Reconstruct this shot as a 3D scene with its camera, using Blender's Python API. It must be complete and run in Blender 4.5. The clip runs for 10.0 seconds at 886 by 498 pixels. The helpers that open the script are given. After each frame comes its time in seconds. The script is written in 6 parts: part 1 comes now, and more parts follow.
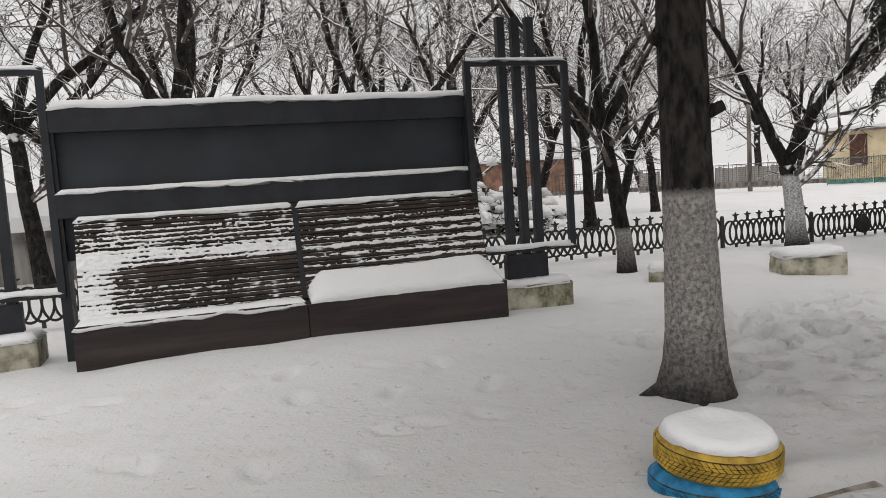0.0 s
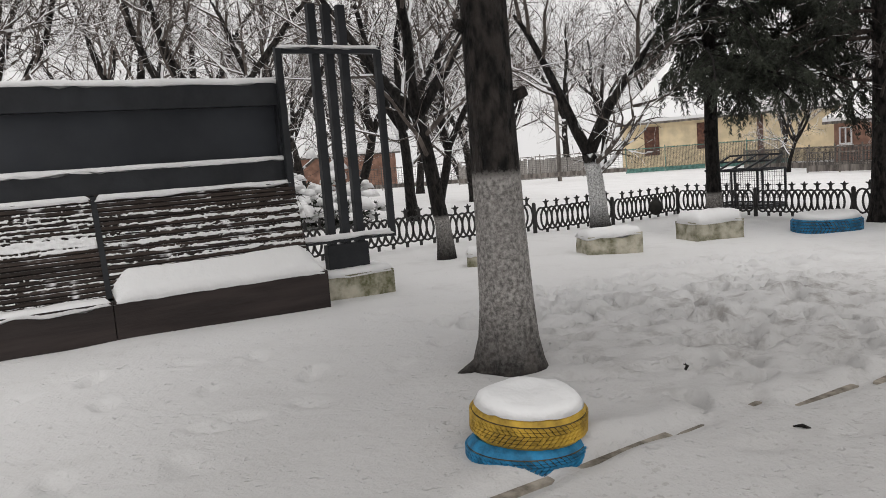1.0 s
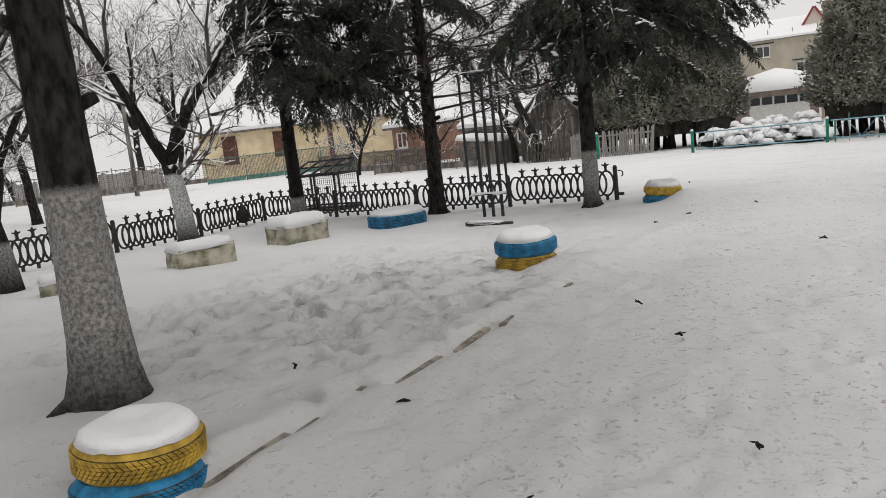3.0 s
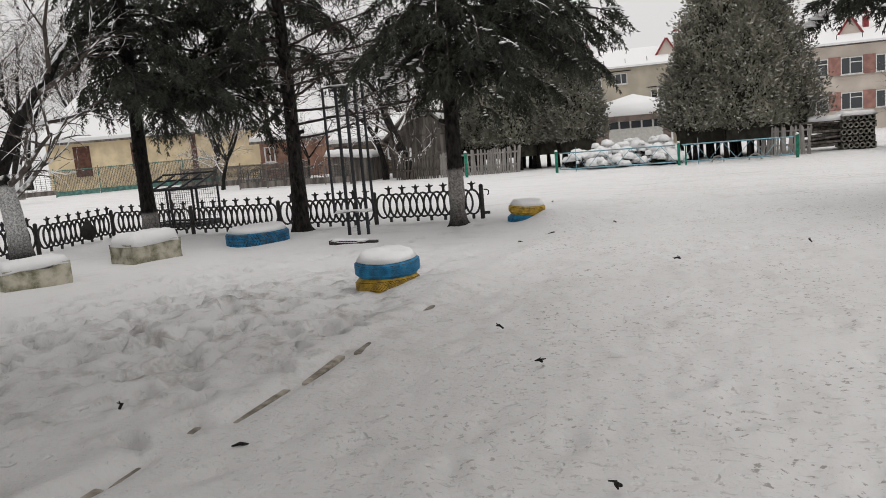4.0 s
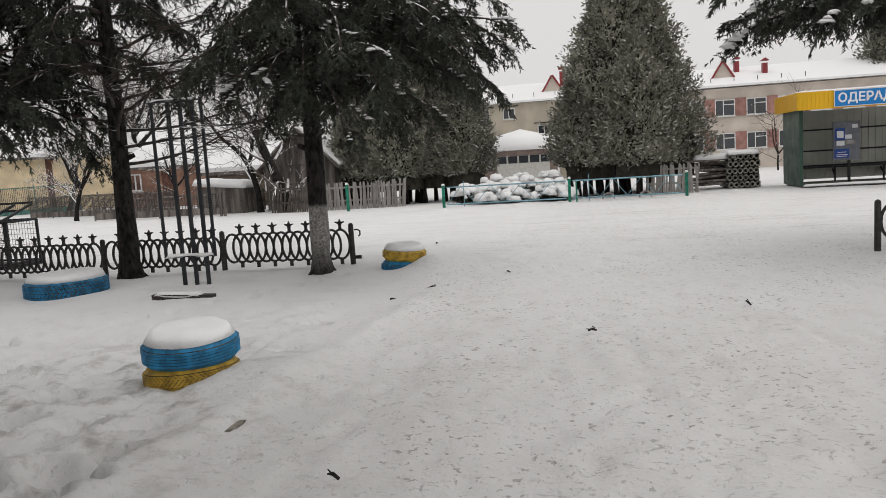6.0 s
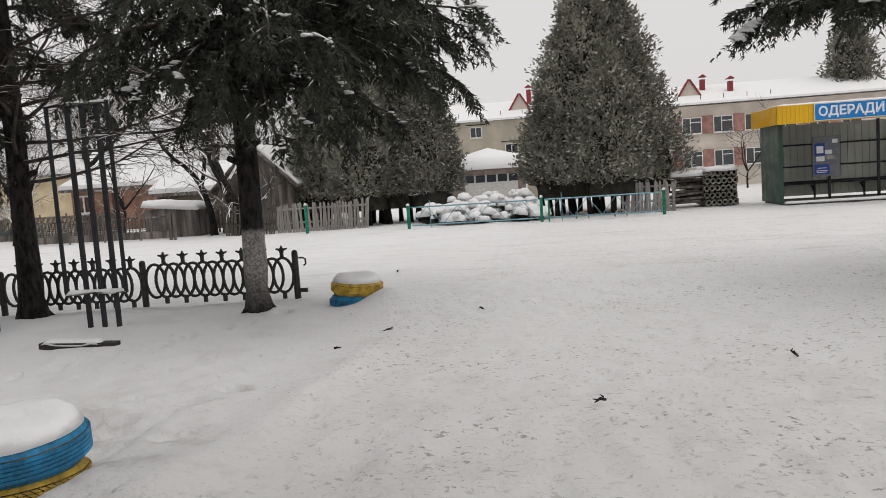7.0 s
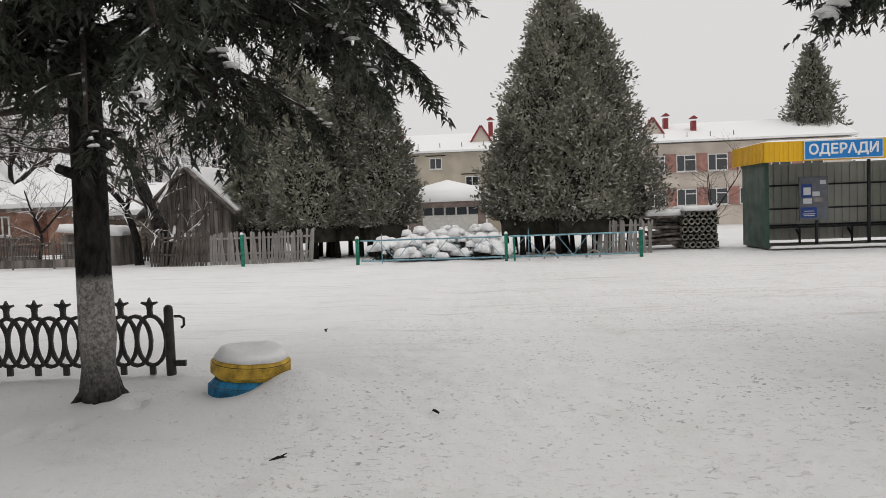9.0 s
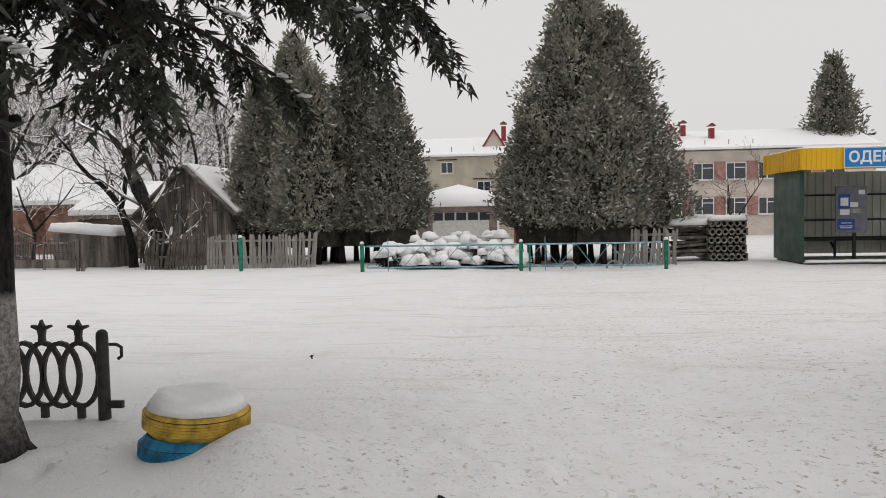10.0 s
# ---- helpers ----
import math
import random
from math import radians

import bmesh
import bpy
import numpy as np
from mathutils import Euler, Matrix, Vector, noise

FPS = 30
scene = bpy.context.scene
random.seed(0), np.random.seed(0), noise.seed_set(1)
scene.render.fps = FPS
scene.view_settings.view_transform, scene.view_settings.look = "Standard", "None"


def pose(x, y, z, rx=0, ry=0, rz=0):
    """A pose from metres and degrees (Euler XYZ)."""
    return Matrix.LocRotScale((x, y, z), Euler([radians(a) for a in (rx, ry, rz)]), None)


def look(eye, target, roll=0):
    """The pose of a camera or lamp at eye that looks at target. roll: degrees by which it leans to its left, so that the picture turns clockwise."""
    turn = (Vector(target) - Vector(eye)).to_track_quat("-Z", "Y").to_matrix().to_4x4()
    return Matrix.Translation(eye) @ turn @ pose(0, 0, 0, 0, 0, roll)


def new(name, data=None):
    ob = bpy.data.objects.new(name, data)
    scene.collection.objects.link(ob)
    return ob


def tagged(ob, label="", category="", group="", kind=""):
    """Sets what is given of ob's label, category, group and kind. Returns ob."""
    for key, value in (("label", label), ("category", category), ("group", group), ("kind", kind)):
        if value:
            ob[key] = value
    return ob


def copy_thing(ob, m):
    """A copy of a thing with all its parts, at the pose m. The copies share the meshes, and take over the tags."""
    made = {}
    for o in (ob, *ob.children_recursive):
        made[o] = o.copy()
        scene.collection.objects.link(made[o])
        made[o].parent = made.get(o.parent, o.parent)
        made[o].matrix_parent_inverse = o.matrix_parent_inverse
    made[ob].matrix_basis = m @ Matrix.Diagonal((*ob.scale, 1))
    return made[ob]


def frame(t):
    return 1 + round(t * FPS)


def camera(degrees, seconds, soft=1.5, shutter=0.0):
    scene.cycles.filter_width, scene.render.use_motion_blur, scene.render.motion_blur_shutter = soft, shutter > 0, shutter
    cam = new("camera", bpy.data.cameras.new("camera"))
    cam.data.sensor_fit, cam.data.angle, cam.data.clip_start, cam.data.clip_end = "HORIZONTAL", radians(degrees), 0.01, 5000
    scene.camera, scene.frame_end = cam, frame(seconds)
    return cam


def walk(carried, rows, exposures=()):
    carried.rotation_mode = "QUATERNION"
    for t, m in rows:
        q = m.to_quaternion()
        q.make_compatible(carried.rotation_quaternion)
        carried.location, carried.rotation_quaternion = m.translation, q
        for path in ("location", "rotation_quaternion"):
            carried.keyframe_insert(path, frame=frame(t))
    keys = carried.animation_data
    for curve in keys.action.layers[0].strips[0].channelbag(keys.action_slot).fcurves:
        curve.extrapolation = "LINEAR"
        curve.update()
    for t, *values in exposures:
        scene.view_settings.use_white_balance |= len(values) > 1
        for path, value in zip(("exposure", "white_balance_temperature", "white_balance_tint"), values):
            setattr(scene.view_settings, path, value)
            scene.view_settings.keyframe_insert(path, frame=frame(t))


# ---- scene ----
cam = camera(60.0, 10.0, soft=0.9)
PATH = [
    (0, (0.444, -0.174, 1.529), (1.058, 1.721, 1.346), -3.7),
    (0.5, (0.47, -0.173, 1.489), (1.293, 1.639, 1.284), -3.9),
    (1, (0.503, -0.185, 1.462), (1.523, 1.52, 1.233), -4.5),
    (1.5, (0.448, -0.263, 1.462), (1.67, 1.299, 1.204), -5.0),
    (2, (0.448, -0.282, 1.468), (1.885, 1.079, 1.182), -5.5),
    (2.5, (0.446, -0.188, 1.462), (2.057, 0.959, 1.163), -6.2),
    (4, (0.821, -0.107, 1.427), (2.688, 0.545, 1.132), -4.9),
    (4.5, (1.221, -0.061, 1.435), (3.129, 0.47, 1.159), -3.8),
    (5, (1.697, 0.062, 1.434), (3.63, 0.515, 1.184), -3.5),
    (5.5, (2.261, 0.104, 1.414), (4.202, 0.515, 1.168), -3.4),
    (7, (4.657, 0.412, 1.295), (6.627, 0.701, 1.107), -3.9),
    (7.5, (5.37, 0.429, 1.302), (7.347, 0.677, 1.135), -3.4),
    (8, (6.042, 0.541, 1.316), (8.024, 0.758, 1.169), -2.5),
    (8.5, (6.724, 0.602, 1.304), (8.71, 0.802, 1.173), -2.0),
    (9, (7.482, 0.671, 1.272), (9.471, 0.846, 1.161), -2.1),
    (9.5, (8.228, 0.764, 1.256), (10.219, 0.929, 1.161), -2.1),
    (10, (8.968, 0.819, 1.258), (10.955, 1.019, 1.161), -1.1),
]
walk(cam, [(t, look(eye, target, roll)) for t, eye, target, roll in PATH], exposures=((0.0, 0.20), (1.0, 0.26), (2.0, 0.24), (4.0, 0.10), (7.0, 0.07), (8.5, 0.04), (10.0, 0.06)))

# ---- light ----
world = bpy.data.worlds.new("world")
scene.world = world
world.use_nodes = True
wn, wl = world.node_tree.nodes, world.node_tree.links
sky = wn.new("ShaderNodeTexSky")
sky.sky_type, sky.sun_disc = "NISHITA", False
sky.sun_elevation, sky.sun_rotation = radians(35), radians(200)
sky.air_density, sky.dust_density = 1.0, 4.0
grey = wn.new("ShaderNodeHueSaturation")
grey.inputs["Saturation"].default_value = 0.10
cloud = wn.new("ShaderNodeMix")
cloud.data_type = "RGBA"
cloud.inputs["Factor"].default_value = 0.88
cloud.inputs["B"].default_value = (7.35, 7.2, 7.15, 1)
wl.new(sky.outputs[0], grey.inputs["Color"])
wl.new(grey.outputs[0], cloud.inputs["A"])
wl.new(cloud.outputs["Result"], wn["Background"].inputs["Color"])
wn["Background"].inputs["Strength"].default_value = 0.1
sun = new("sun", bpy.data.lights.new("sun", "SUN"))
sun.data.energy, sun.data.angle, sun.data.color = 0.9, radians(70), (1.0, 0.98, 0.955)
sun.matrix_world = look((0, 0, 30), (3, 8, 0))

# ---- materials ----
def material(name, colour, rough=0.8, metal=0.0, var=0.25, scale=6.0, bump=0.3, bump_scale=40.0, dark=None, stretch=(1, 1, 1), snow=0.0, coords="Object", depth=0.02, spec=0.3, snow_scale=5.0, cover=1.0):
    """A surface with broad stains, fine grain and relief; snow: how much lies on faces that look up."""
    m = bpy.data.materials.new(name)
    m.use_nodes = True
    n, l = m.node_tree.nodes, m.node_tree.links
    b = n["Principled BSDF"]
    b.inputs["Metallic"].default_value, b.inputs["Specular IOR Level"].default_value = metal, spec
    tc, mp = n.new("ShaderNodeTexCoord"), n.new("ShaderNodeMapping")
    mp.inputs["Scale"].default_value = stretch
    l.new(tc.outputs[coords], mp.inputs["Vector"])

    def noise_at(s, detail=6.0):
        t = n.new("ShaderNodeTexNoise")
        t.inputs["Scale"].default_value, t.inputs["Detail"].default_value = s, detail
        l.new(mp.outputs[0], t.inputs["Vector"])
        return t.outputs["Fac"]

    def mix(f, a, c):
        x = n.new("ShaderNodeMix")
        x.data_type = "RGBA"
        for key, v in (("Factor", f), ("A", a), ("B", c)):
            if isinstance(v, bpy.types.NodeSocket):
                l.new(v, x.inputs[key])
            else:
                x.inputs[key].default_value = v if key == "Factor" else (*v[:3], 1)
        return x.outputs["Result"]

    def ramp(v, lo, hi, a=0.0, c=1.0):
        x = n.new("ShaderNodeMapRange")
        x.interpolation_type = "SMOOTHSTEP"
        l.new(v, x.inputs["Value"])
        for key, w in zip(("From Min", "From Max", "To Min", "To Max"), (lo, hi, a, c)):
            x.inputs[key].default_value = w
        return x.outputs[0]

    dark = dark or tuple(c * (1 - 1.6 * var) for c in colour)
    light = tuple(min(0.92, c * (1 + 0.5 * var)) for c in colour)
    col = mix(ramp(noise_at(scale), 0.35, 0.68), dark, light)
    fine = noise_at(bump_scale)
    col = mix(ramp(fine, 0.35, 0.65, 0, 0.35), col, colour)
    oi = n.new("ShaderNodeObjectInfo")
    hv = n.new("ShaderNodeHueSaturation")
    l.new(ramp(oi.outputs["Random"], 0, 1, 1 - 0.35 * var, 1 + 0.35 * var), hv.inputs["Value"])
    l.new(col, hv.inputs["Color"])
    col = hv.outputs[0]
    r = ramp(noise_at(scale * 2.3), 0.3, 0.7, max(0.05, rough - 0.12), min(1, rough + 0.1))
    if snow > 0:
        ge, sep = n.new("ShaderNodeNewGeometry"), n.new("ShaderNodeSeparateXYZ")
        l.new(ge.outputs["Normal"], sep.inputs[0])
        wob = n.new("ShaderNodeMath")
        wob.operation = "MULTIPLY_ADD"
        t = n.new("ShaderNodeTexNoise")
        t.inputs["Scale"].default_value = snow_scale
        l.new(tc.outputs[coords], t.inputs["Vector"])
        l.new(t.outputs["Fac"], wob.inputs[0])
        wob.inputs[1].default_value = 1.5
        l.new(sep.outputs["Z"], wob.inputs[2])
        f = ramp(wob.outputs[0], 1.75 - snow, 1.95 - snow, 0, cover)
        col = mix(f, col, (0.84, 0.84, 0.85))
    l.new(col, b.inputs["Base Color"])
    l.new(r, b.inputs["Roughness"])
    bp = n.new("ShaderNodeBump")
    bp.inputs["Strength"].default_value, bp.inputs["Distance"].default_value = bump, depth
    l.new(fine, bp.inputs["Height"])
    l.new(bp.outputs[0], b.inputs["Normal"])
    return m


def snow_material(name, dirt_and_shade):
    """Snow: soft relief at three scales; dirt: trodden grey-brown patches, specks and painted shade."""
    m = bpy.data.materials.new(name)
    m.use_nodes = True
    n, l = m.node_tree.nodes, m.node_tree.links
    b = n["Principled BSDF"]
    b.inputs["Roughness"].default_value, b.inputs["Specular IOR Level"].default_value = 0.75, 0.25
    tc = n.new("ShaderNodeTexCoord")

    def noise_at(s, detail=5.0, rough=0.55):
        t = n.new("ShaderNodeTexNoise")
        t.inputs["Scale"].default_value, t.inputs["Detail"].default_value, t.inputs["Roughness"].default_value = s, detail, rough
        l.new(tc.outputs["Object"], t.inputs["Vector"])
        return t.outputs["Fac"]

    def ramp(v, lo, hi, a, c):
        x = n.new("ShaderNodeMapRange")
        l.new(v, x.inputs["Value"])
        for key, w in zip(("From Min", "From Max", "To Min", "To Max"), (lo, hi, a, c)):
            x.inputs[key].default_value = w
        return x.outputs[0]

    def mix(f, a, c):
        x = n.new("ShaderNodeMix")
        x.data_type = "RGBA"
        l.new(f, x.inputs["Factor"])
        for key, v in (("A", a), ("B", c)):
            if isinstance(v, bpy.types.NodeSocket):
                l.new(v, x.inputs[key])
            else:
                x.inputs[key].default_value = (*v, 1)
        return x.outputs["Result"]

    base = (0.83, 0.826, 0.826) if dirt_and_shade > 0 else (0.80, 0.798, 0.80)
    col = base
    col = mix(ramp(noise_at(0.45), 0.4, 0.65, 0, 0.6), base, (0.80, 0.795, 0.79))
    if dirt_and_shade > 0:
        col = mix(ramp(noise_at(1.3, 8, 0.72), 0.52, 0.74, 0, 0.6 * dirt_and_shade), col, (0.50, 0.48, 0.455))
        col = mix(ramp(noise_at(7.0, 8, 0.75), 0.62, 0.74, 0, 0.6 * dirt_and_shade), col, (0.36, 0.33, 0.30))
        both = n.new("ShaderNodeMath")
        both.operation = "MULTIPLY"
        l.new(ramp(noise_at(20.0, 3, 0.62), 0.60, 0.66, 0, 1), both.inputs[0])
        l.new(ramp(noise_at(0.8, 4, 0.6), 0.36, 0.60, 0.10, 1.0), both.inputs[1])
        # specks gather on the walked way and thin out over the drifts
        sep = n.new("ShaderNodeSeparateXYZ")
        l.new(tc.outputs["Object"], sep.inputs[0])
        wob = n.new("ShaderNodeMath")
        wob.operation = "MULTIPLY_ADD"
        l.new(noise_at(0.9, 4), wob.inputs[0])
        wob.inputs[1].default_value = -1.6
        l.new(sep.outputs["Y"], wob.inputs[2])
        there = n.new("ShaderNodeMath")
        there.operation = "MULTIPLY"
        l.new(both.outputs[0], there.inputs[0])
        l.new(ramp(wob.outputs[0], 0.6, 2.0, 1.0, 0.06), there.inputs[1])
        col = mix(there.outputs[0], col, (0.40, 0.375, 0.35))
        # soil trodden up by feet on the verge between the tyres
        oval = n.new("ShaderNodeVectorMath")
        oval.operation = "MULTIPLY_ADD"
        l.new(tc.outputs["Object"], oval.inputs[0])
        oval.inputs[1].default_value, oval.inputs[2].default_value = (1 / 3.0, 1 / 1.9, 0), (-6.4 / 3.0, -3.6 / 1.9, 0)
        far = n.new("ShaderNodeVectorMath")
        far.operation = "LENGTH"
        l.new(oval.outputs[0], far.inputs[0])
        soil = n.new("ShaderNodeMath")
        soil.operation = "MULTIPLY"
        l.new(ramp(far.outputs["Value"], 0.5, 1.15, 0.9, 0.0), soil.inputs[0])
        l.new(ramp(noise_at(3.6, 7, 0.68), 0.50, 0.66, 0, 1), soil.inputs[1])
        col = mix(soil.outputs[0], col, (0.36, 0.34, 0.322))
        # grey flecks pressed flat across the way
        flat = n.new("ShaderNodeMapping")
        flat.inputs["Scale"].default_value = (24.0, 8.0, 1.0)
        flat.inputs["Rotation"].default_value = (0, 0, 0.25)
        l.new(tc.outputs["Object"], flat.inputs["Vector"])
        fl = n.new("ShaderNodeTexNoise")
        fl.inputs["Scale"].default_value, fl.inputs["Detail"].default_value, fl.inputs["Roughness"].default_value = 1.0, 3.0, 0.6
        l.new(flat.outputs[0], fl.inputs["Vector"])
        fleck = n.new("ShaderNodeMath")
        fleck.operation = "MULTIPLY"
        l.new(ramp(fl.outputs["Fac"], 0.60, 0.70, 0, 0.55), fleck.inputs[0])
        l.new(ramp(wob.outputs[0], 0.6, 2.2, 1.0, 0.10), fleck.inputs[1])
        thin = n.new("ShaderNodeMath")
        thin.operation = "MULTIPLY"
        l.new(fleck.outputs[0], thin.inputs[0])
        l.new(ramp(noise_at(0.9, 5, 0.6), 0.40, 0.62, 0.25, 1.0), thin.inputs[1])
        col = mix(thin.outputs[0], col, (0.33, 0.315, 0.30))
        # thin grey wheel streaks along the road
        lane = n.new("ShaderNodeMapping")
        lane.inputs["Scale"].default_value = (5.0, 0.4, 1.0)
        l.new(tc.outputs["Object"], lane.inputs["Vector"])
        ln = n.new("ShaderNodeTexNoise")
        ln.inputs["Scale"].default_value, ln.inputs["Detail"].default_value, ln.inputs["Roughness"].default_value = 1.0, 5.0, 0.65
        l.new(lane.outputs[0], ln.inputs["Vector"])
        streak = n.new("ShaderNodeMath")
        streak.operation = "MULTIPLY"
        l.new(ramp(ln.outputs["Fac"], 0.54, 0.68, 0, 0.5), streak.inputs[0])
        l.new(ramp(sep.outputs["X"], 13.0, 16.0, 0.0, 1.0), streak.inputs[1])
        col = mix(streak.outputs[0], col, (0.52, 0.505, 0.49))
        # grey oval under the spruce: trodden snow, with the tree's shade painted in
        shade_oval, shade_far = n.new("ShaderNodeVectorMath"), n.new("ShaderNodeVectorMath")
        shade_oval.operation, shade_far.operation = "MULTIPLY_ADD", "LENGTH"
        l.new(tc.outputs["Object"], shade_oval.inputs[0])
        shade_oval.inputs[1].default_value, shade_oval.inputs[2].default_value = (1 / 4.6, 1 / 3.2, 0), (-3.6 / 4.6, -2.8 / 3.2, 0)
        l.new(shade_oval.outputs[0], shade_far.inputs[0])
        col = mix(ramp(shade_far.outputs["Value"], 0.50, 1.15, 0.38, 0.0), col, (0.40, 0.39, 0.38))
        v = n.new("ShaderNodeTexVoronoi")
        v.inputs["Scale"].default_value = 6.0
        l.new(tc.outputs["Object"], v.inputs["Vector"])
        col = mix(ramp(v.outputs["Distance"], 0.02, 0.06, 0.45 * dirt_and_shade, 0), col, (0.12, 0.1, 0.08))
    if dirt_and_shade > 0:
        # the walked way is packed, greyer than the drifts; canopy shade is painted in
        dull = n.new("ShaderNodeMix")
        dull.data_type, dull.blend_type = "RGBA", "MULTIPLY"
        trod_shade = n.new("ShaderNodeMath")
        trod_shade.operation = "MULTIPLY"
        l.new(ramp(wob.outputs[0], 0.6, 4.0, 1.0, 0.5), trod_shade.inputs[0])
        l.new(ramp(sep.outputs["X"], 8.0, 13.0, 1.0, 0.42), trod_shade.inputs[1])
        l.new(trod_shade.outputs[0], dull.inputs["Factor"])
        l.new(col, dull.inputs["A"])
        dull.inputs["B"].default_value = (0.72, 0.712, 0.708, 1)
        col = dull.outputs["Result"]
    if isinstance(col, tuple):
        b.inputs["Base Color"].default_value = (*col, 1)
    else:
        l.new(col, b.inputs["Base Color"])
    prev = None
    for s, dist, strength in ((5.0, 0.035, 0.35), (14.0, 0.022, 0.38), (38.0, 0.012, 0.45), (90.0, 0.005, 0.4)) if dirt_and_shade > 0 else ((5.0, 0.06, 0.4), (30.0, 0.012, 0.35)):
        bp = n.new("ShaderNodeBump")
        bp.inputs["Strength"].default_value, bp.inputs["Distance"].default_value = strength, dist
        l.new(noise_at(s, 4), bp.inputs["Height"])
        if prev:
            l.new(prev, bp.inputs["Normal"])
        prev = bp.outputs[0]
    if dirt_and_shade > 0:
        # small crisp pits: paw prints, drips and crumbs
        for s, lo, dist in ((8.0, 0.655, 0.022), (21.0, 0.63, 0.010)):
            bp = n.new("ShaderNodeBump")
            bp.inputs["Strength"].default_value, bp.inputs["Distance"].default_value = 0.55, dist
            l.new(ramp(noise_at(s, 2), lo, lo + 0.09, 1, 0), bp.inputs["Height"])
            l.new(prev, bp.inputs["Normal"])
            prev = bp.outputs[0]
    l.new(prev, b.inputs["Normal"])
    return m


def bark_material(name, wash, colour=(0.022, 0.0185, 0.0165), snow=0.0, paint=(0.40, 0.38, 0.36)):
    """Dark bark with limewash up to the height wash above the tree's foot."""
    m = material(name, colour, 0.9, var=0.85, scale=16, bump=1.0, bump_scale=22, stretch=(1, 1, 0.45), snow=snow, depth=0.06)
    n, l = m.node_tree.nodes, m.node_tree.links
    b = n["Principled BSDF"]
    old = b.inputs["Base Color"].links[0].from_socket
    tc, sep = n.new("ShaderNodeTexCoord"), n.new("ShaderNodeSeparateXYZ")
    l.new(tc.outputs["Object"], sep.inputs[0])
    t = n.new("ShaderNodeTexNoise")
    t.inputs["Scale"].default_value, t.inputs["Detail"].default_value, t.inputs["Roughness"].default_value = 34, 6, 0.7
    l.new(tc.outputs["Object"], t.inputs["Vector"])
    add = n.new("ShaderNodeMath")
    add.operation = "MULTIPLY_ADD"
    l.new(t.outputs["Fac"], add.inputs[0])
    add.inputs[1].default_value = 0.15
    l.new(sep.outputs["Z"], add.inputs[2])
    r = n.new("ShaderNodeMapRange")
    l.new(add.outputs[0], r.inputs["Value"])
    for key, w in zip(("From Min", "From Max", "To Min", "To Max"), (wash, wash + 0.05, 1, 0)):
        r.inputs[key].default_value = w
    r2 = n.new("ShaderNodeMapRange")
    l.new(t.outputs["Fac"], r2.inputs["Value"])
    for key, w in zip(("From Min", "From Max", "To Min", "To Max"), (0.38, 0.62, 0.30, 1.0)):
        r2.inputs[key].default_value = w
    # the paint starts above the roots
    foot = n.new("ShaderNodeMapRange")
    l.new(add.outputs[0], foot.inputs["Value"])
    for key, w in zip(("From Min", "From Max", "To Min", "To Max"), (0.10, 0.62, 0.04, 1)):
        foot.inputs[key].default_value = w
    both = n.new("ShaderNodeMath")
    both.operation = "MULTIPLY"
    l.new(r.outputs[0], both.inputs[0])
    l.new(foot.outputs[0], both.inputs[1])
    mul = n.new("ShaderNodeMath")
    mul.operation = "MULTIPLY"
    l.new(both.outputs[0], mul.inputs[0])
    l.new(r2.outputs[0], mul.inputs[1])
    x = n.new("ShaderNodeMix")
    x.data_type = "RGBA"
    l.new(mul.outputs[0], x.inputs["Factor"])
    l.new(old, x.inputs["A"])
    x.inputs["B"].default_value = (*paint, 1)
    l.new(x.outputs["Result"], b.inputs["Base Color"])
    return m


SNOW_GROUND = snow_material("trodden_snow_with_shade", 0.5)
SNOW = snow_material("fresh_snow", 0.0)
STEEL = material("charcoal_paint", (0.022, 0.024, 0.028), 0.55, var=0.2, scale=3, bump=0.08)
PANEL = material("anthracite_board", (0.027, 0.030, 0.036), 0.6, var=0.15, scale=1.5, bump=0.05, bump_scale=90)
SLAT = material("dark_brown_wood", (0.045, 0.032, 0.026), 0.7, var=0.4, scale=3, stretch=(0.25, 3, 3), bump=0.4, bump_scale=30, snow=0.55)
BASEWOOD = material("brown_board", (0.035, 0.026, 0.024), 0.6, var=0.3, scale=3, stretch=(0.3, 3, 3), bump=0.15)
IRON = material("cast_iron", (0.040, 0.038, 0.037), 0.55, var=0.3, scale=12, bump=0.2, snow=0.0)
CONCRETE = material("mossy_whitewashed_concrete", (0.46, 0.43, 0.35), 0.9, var=0.25, scale=5, bump=0.6, bump_scale=25, dark=(0.11, 0.11, 0.055))
KERB_SNOWY = material("soil_stained_kerb", (0.24, 0.215, 0.18), 0.95, var=0.6, scale=9, bump=0.7, dark=(0.075, 0.064, 0.05))
KERB = material("kerb_concrete", (0.25, 0.24, 0.21), 0.95, var=0.4, scale=8, bump=0.6, dark=(0.08, 0.075, 0.06))
YELLOW = material("yellow_paint", (0.50, 0.32, 0.045), 0.6, var=0.35, scale=10, bump=0.25, bump_scale=60)
BLUE = material("blue_paint", (0.02, 0.19, 0.37), 0.6, var=0.35, scale=10, bump=0.25, bump_scale=60)
RUBBER = material("tyre_groove_rubber", (0.03, 0.028, 0.025), 0.8, var=0.3)
GREEN = material("green_paint", (0.015, 0.20, 0.13), 0.55, var=0.35, scale=9)
PALEBLUE = material("pale_blue_paint", (0.22, 0.40, 0.47), 0.55, var=0.3, scale=9)
NEEDLE = material("spruce_needles", (0.048, 0.054, 0.040), 0.7, var=0.5, scale=3, bump=0.0, snow=0.0)
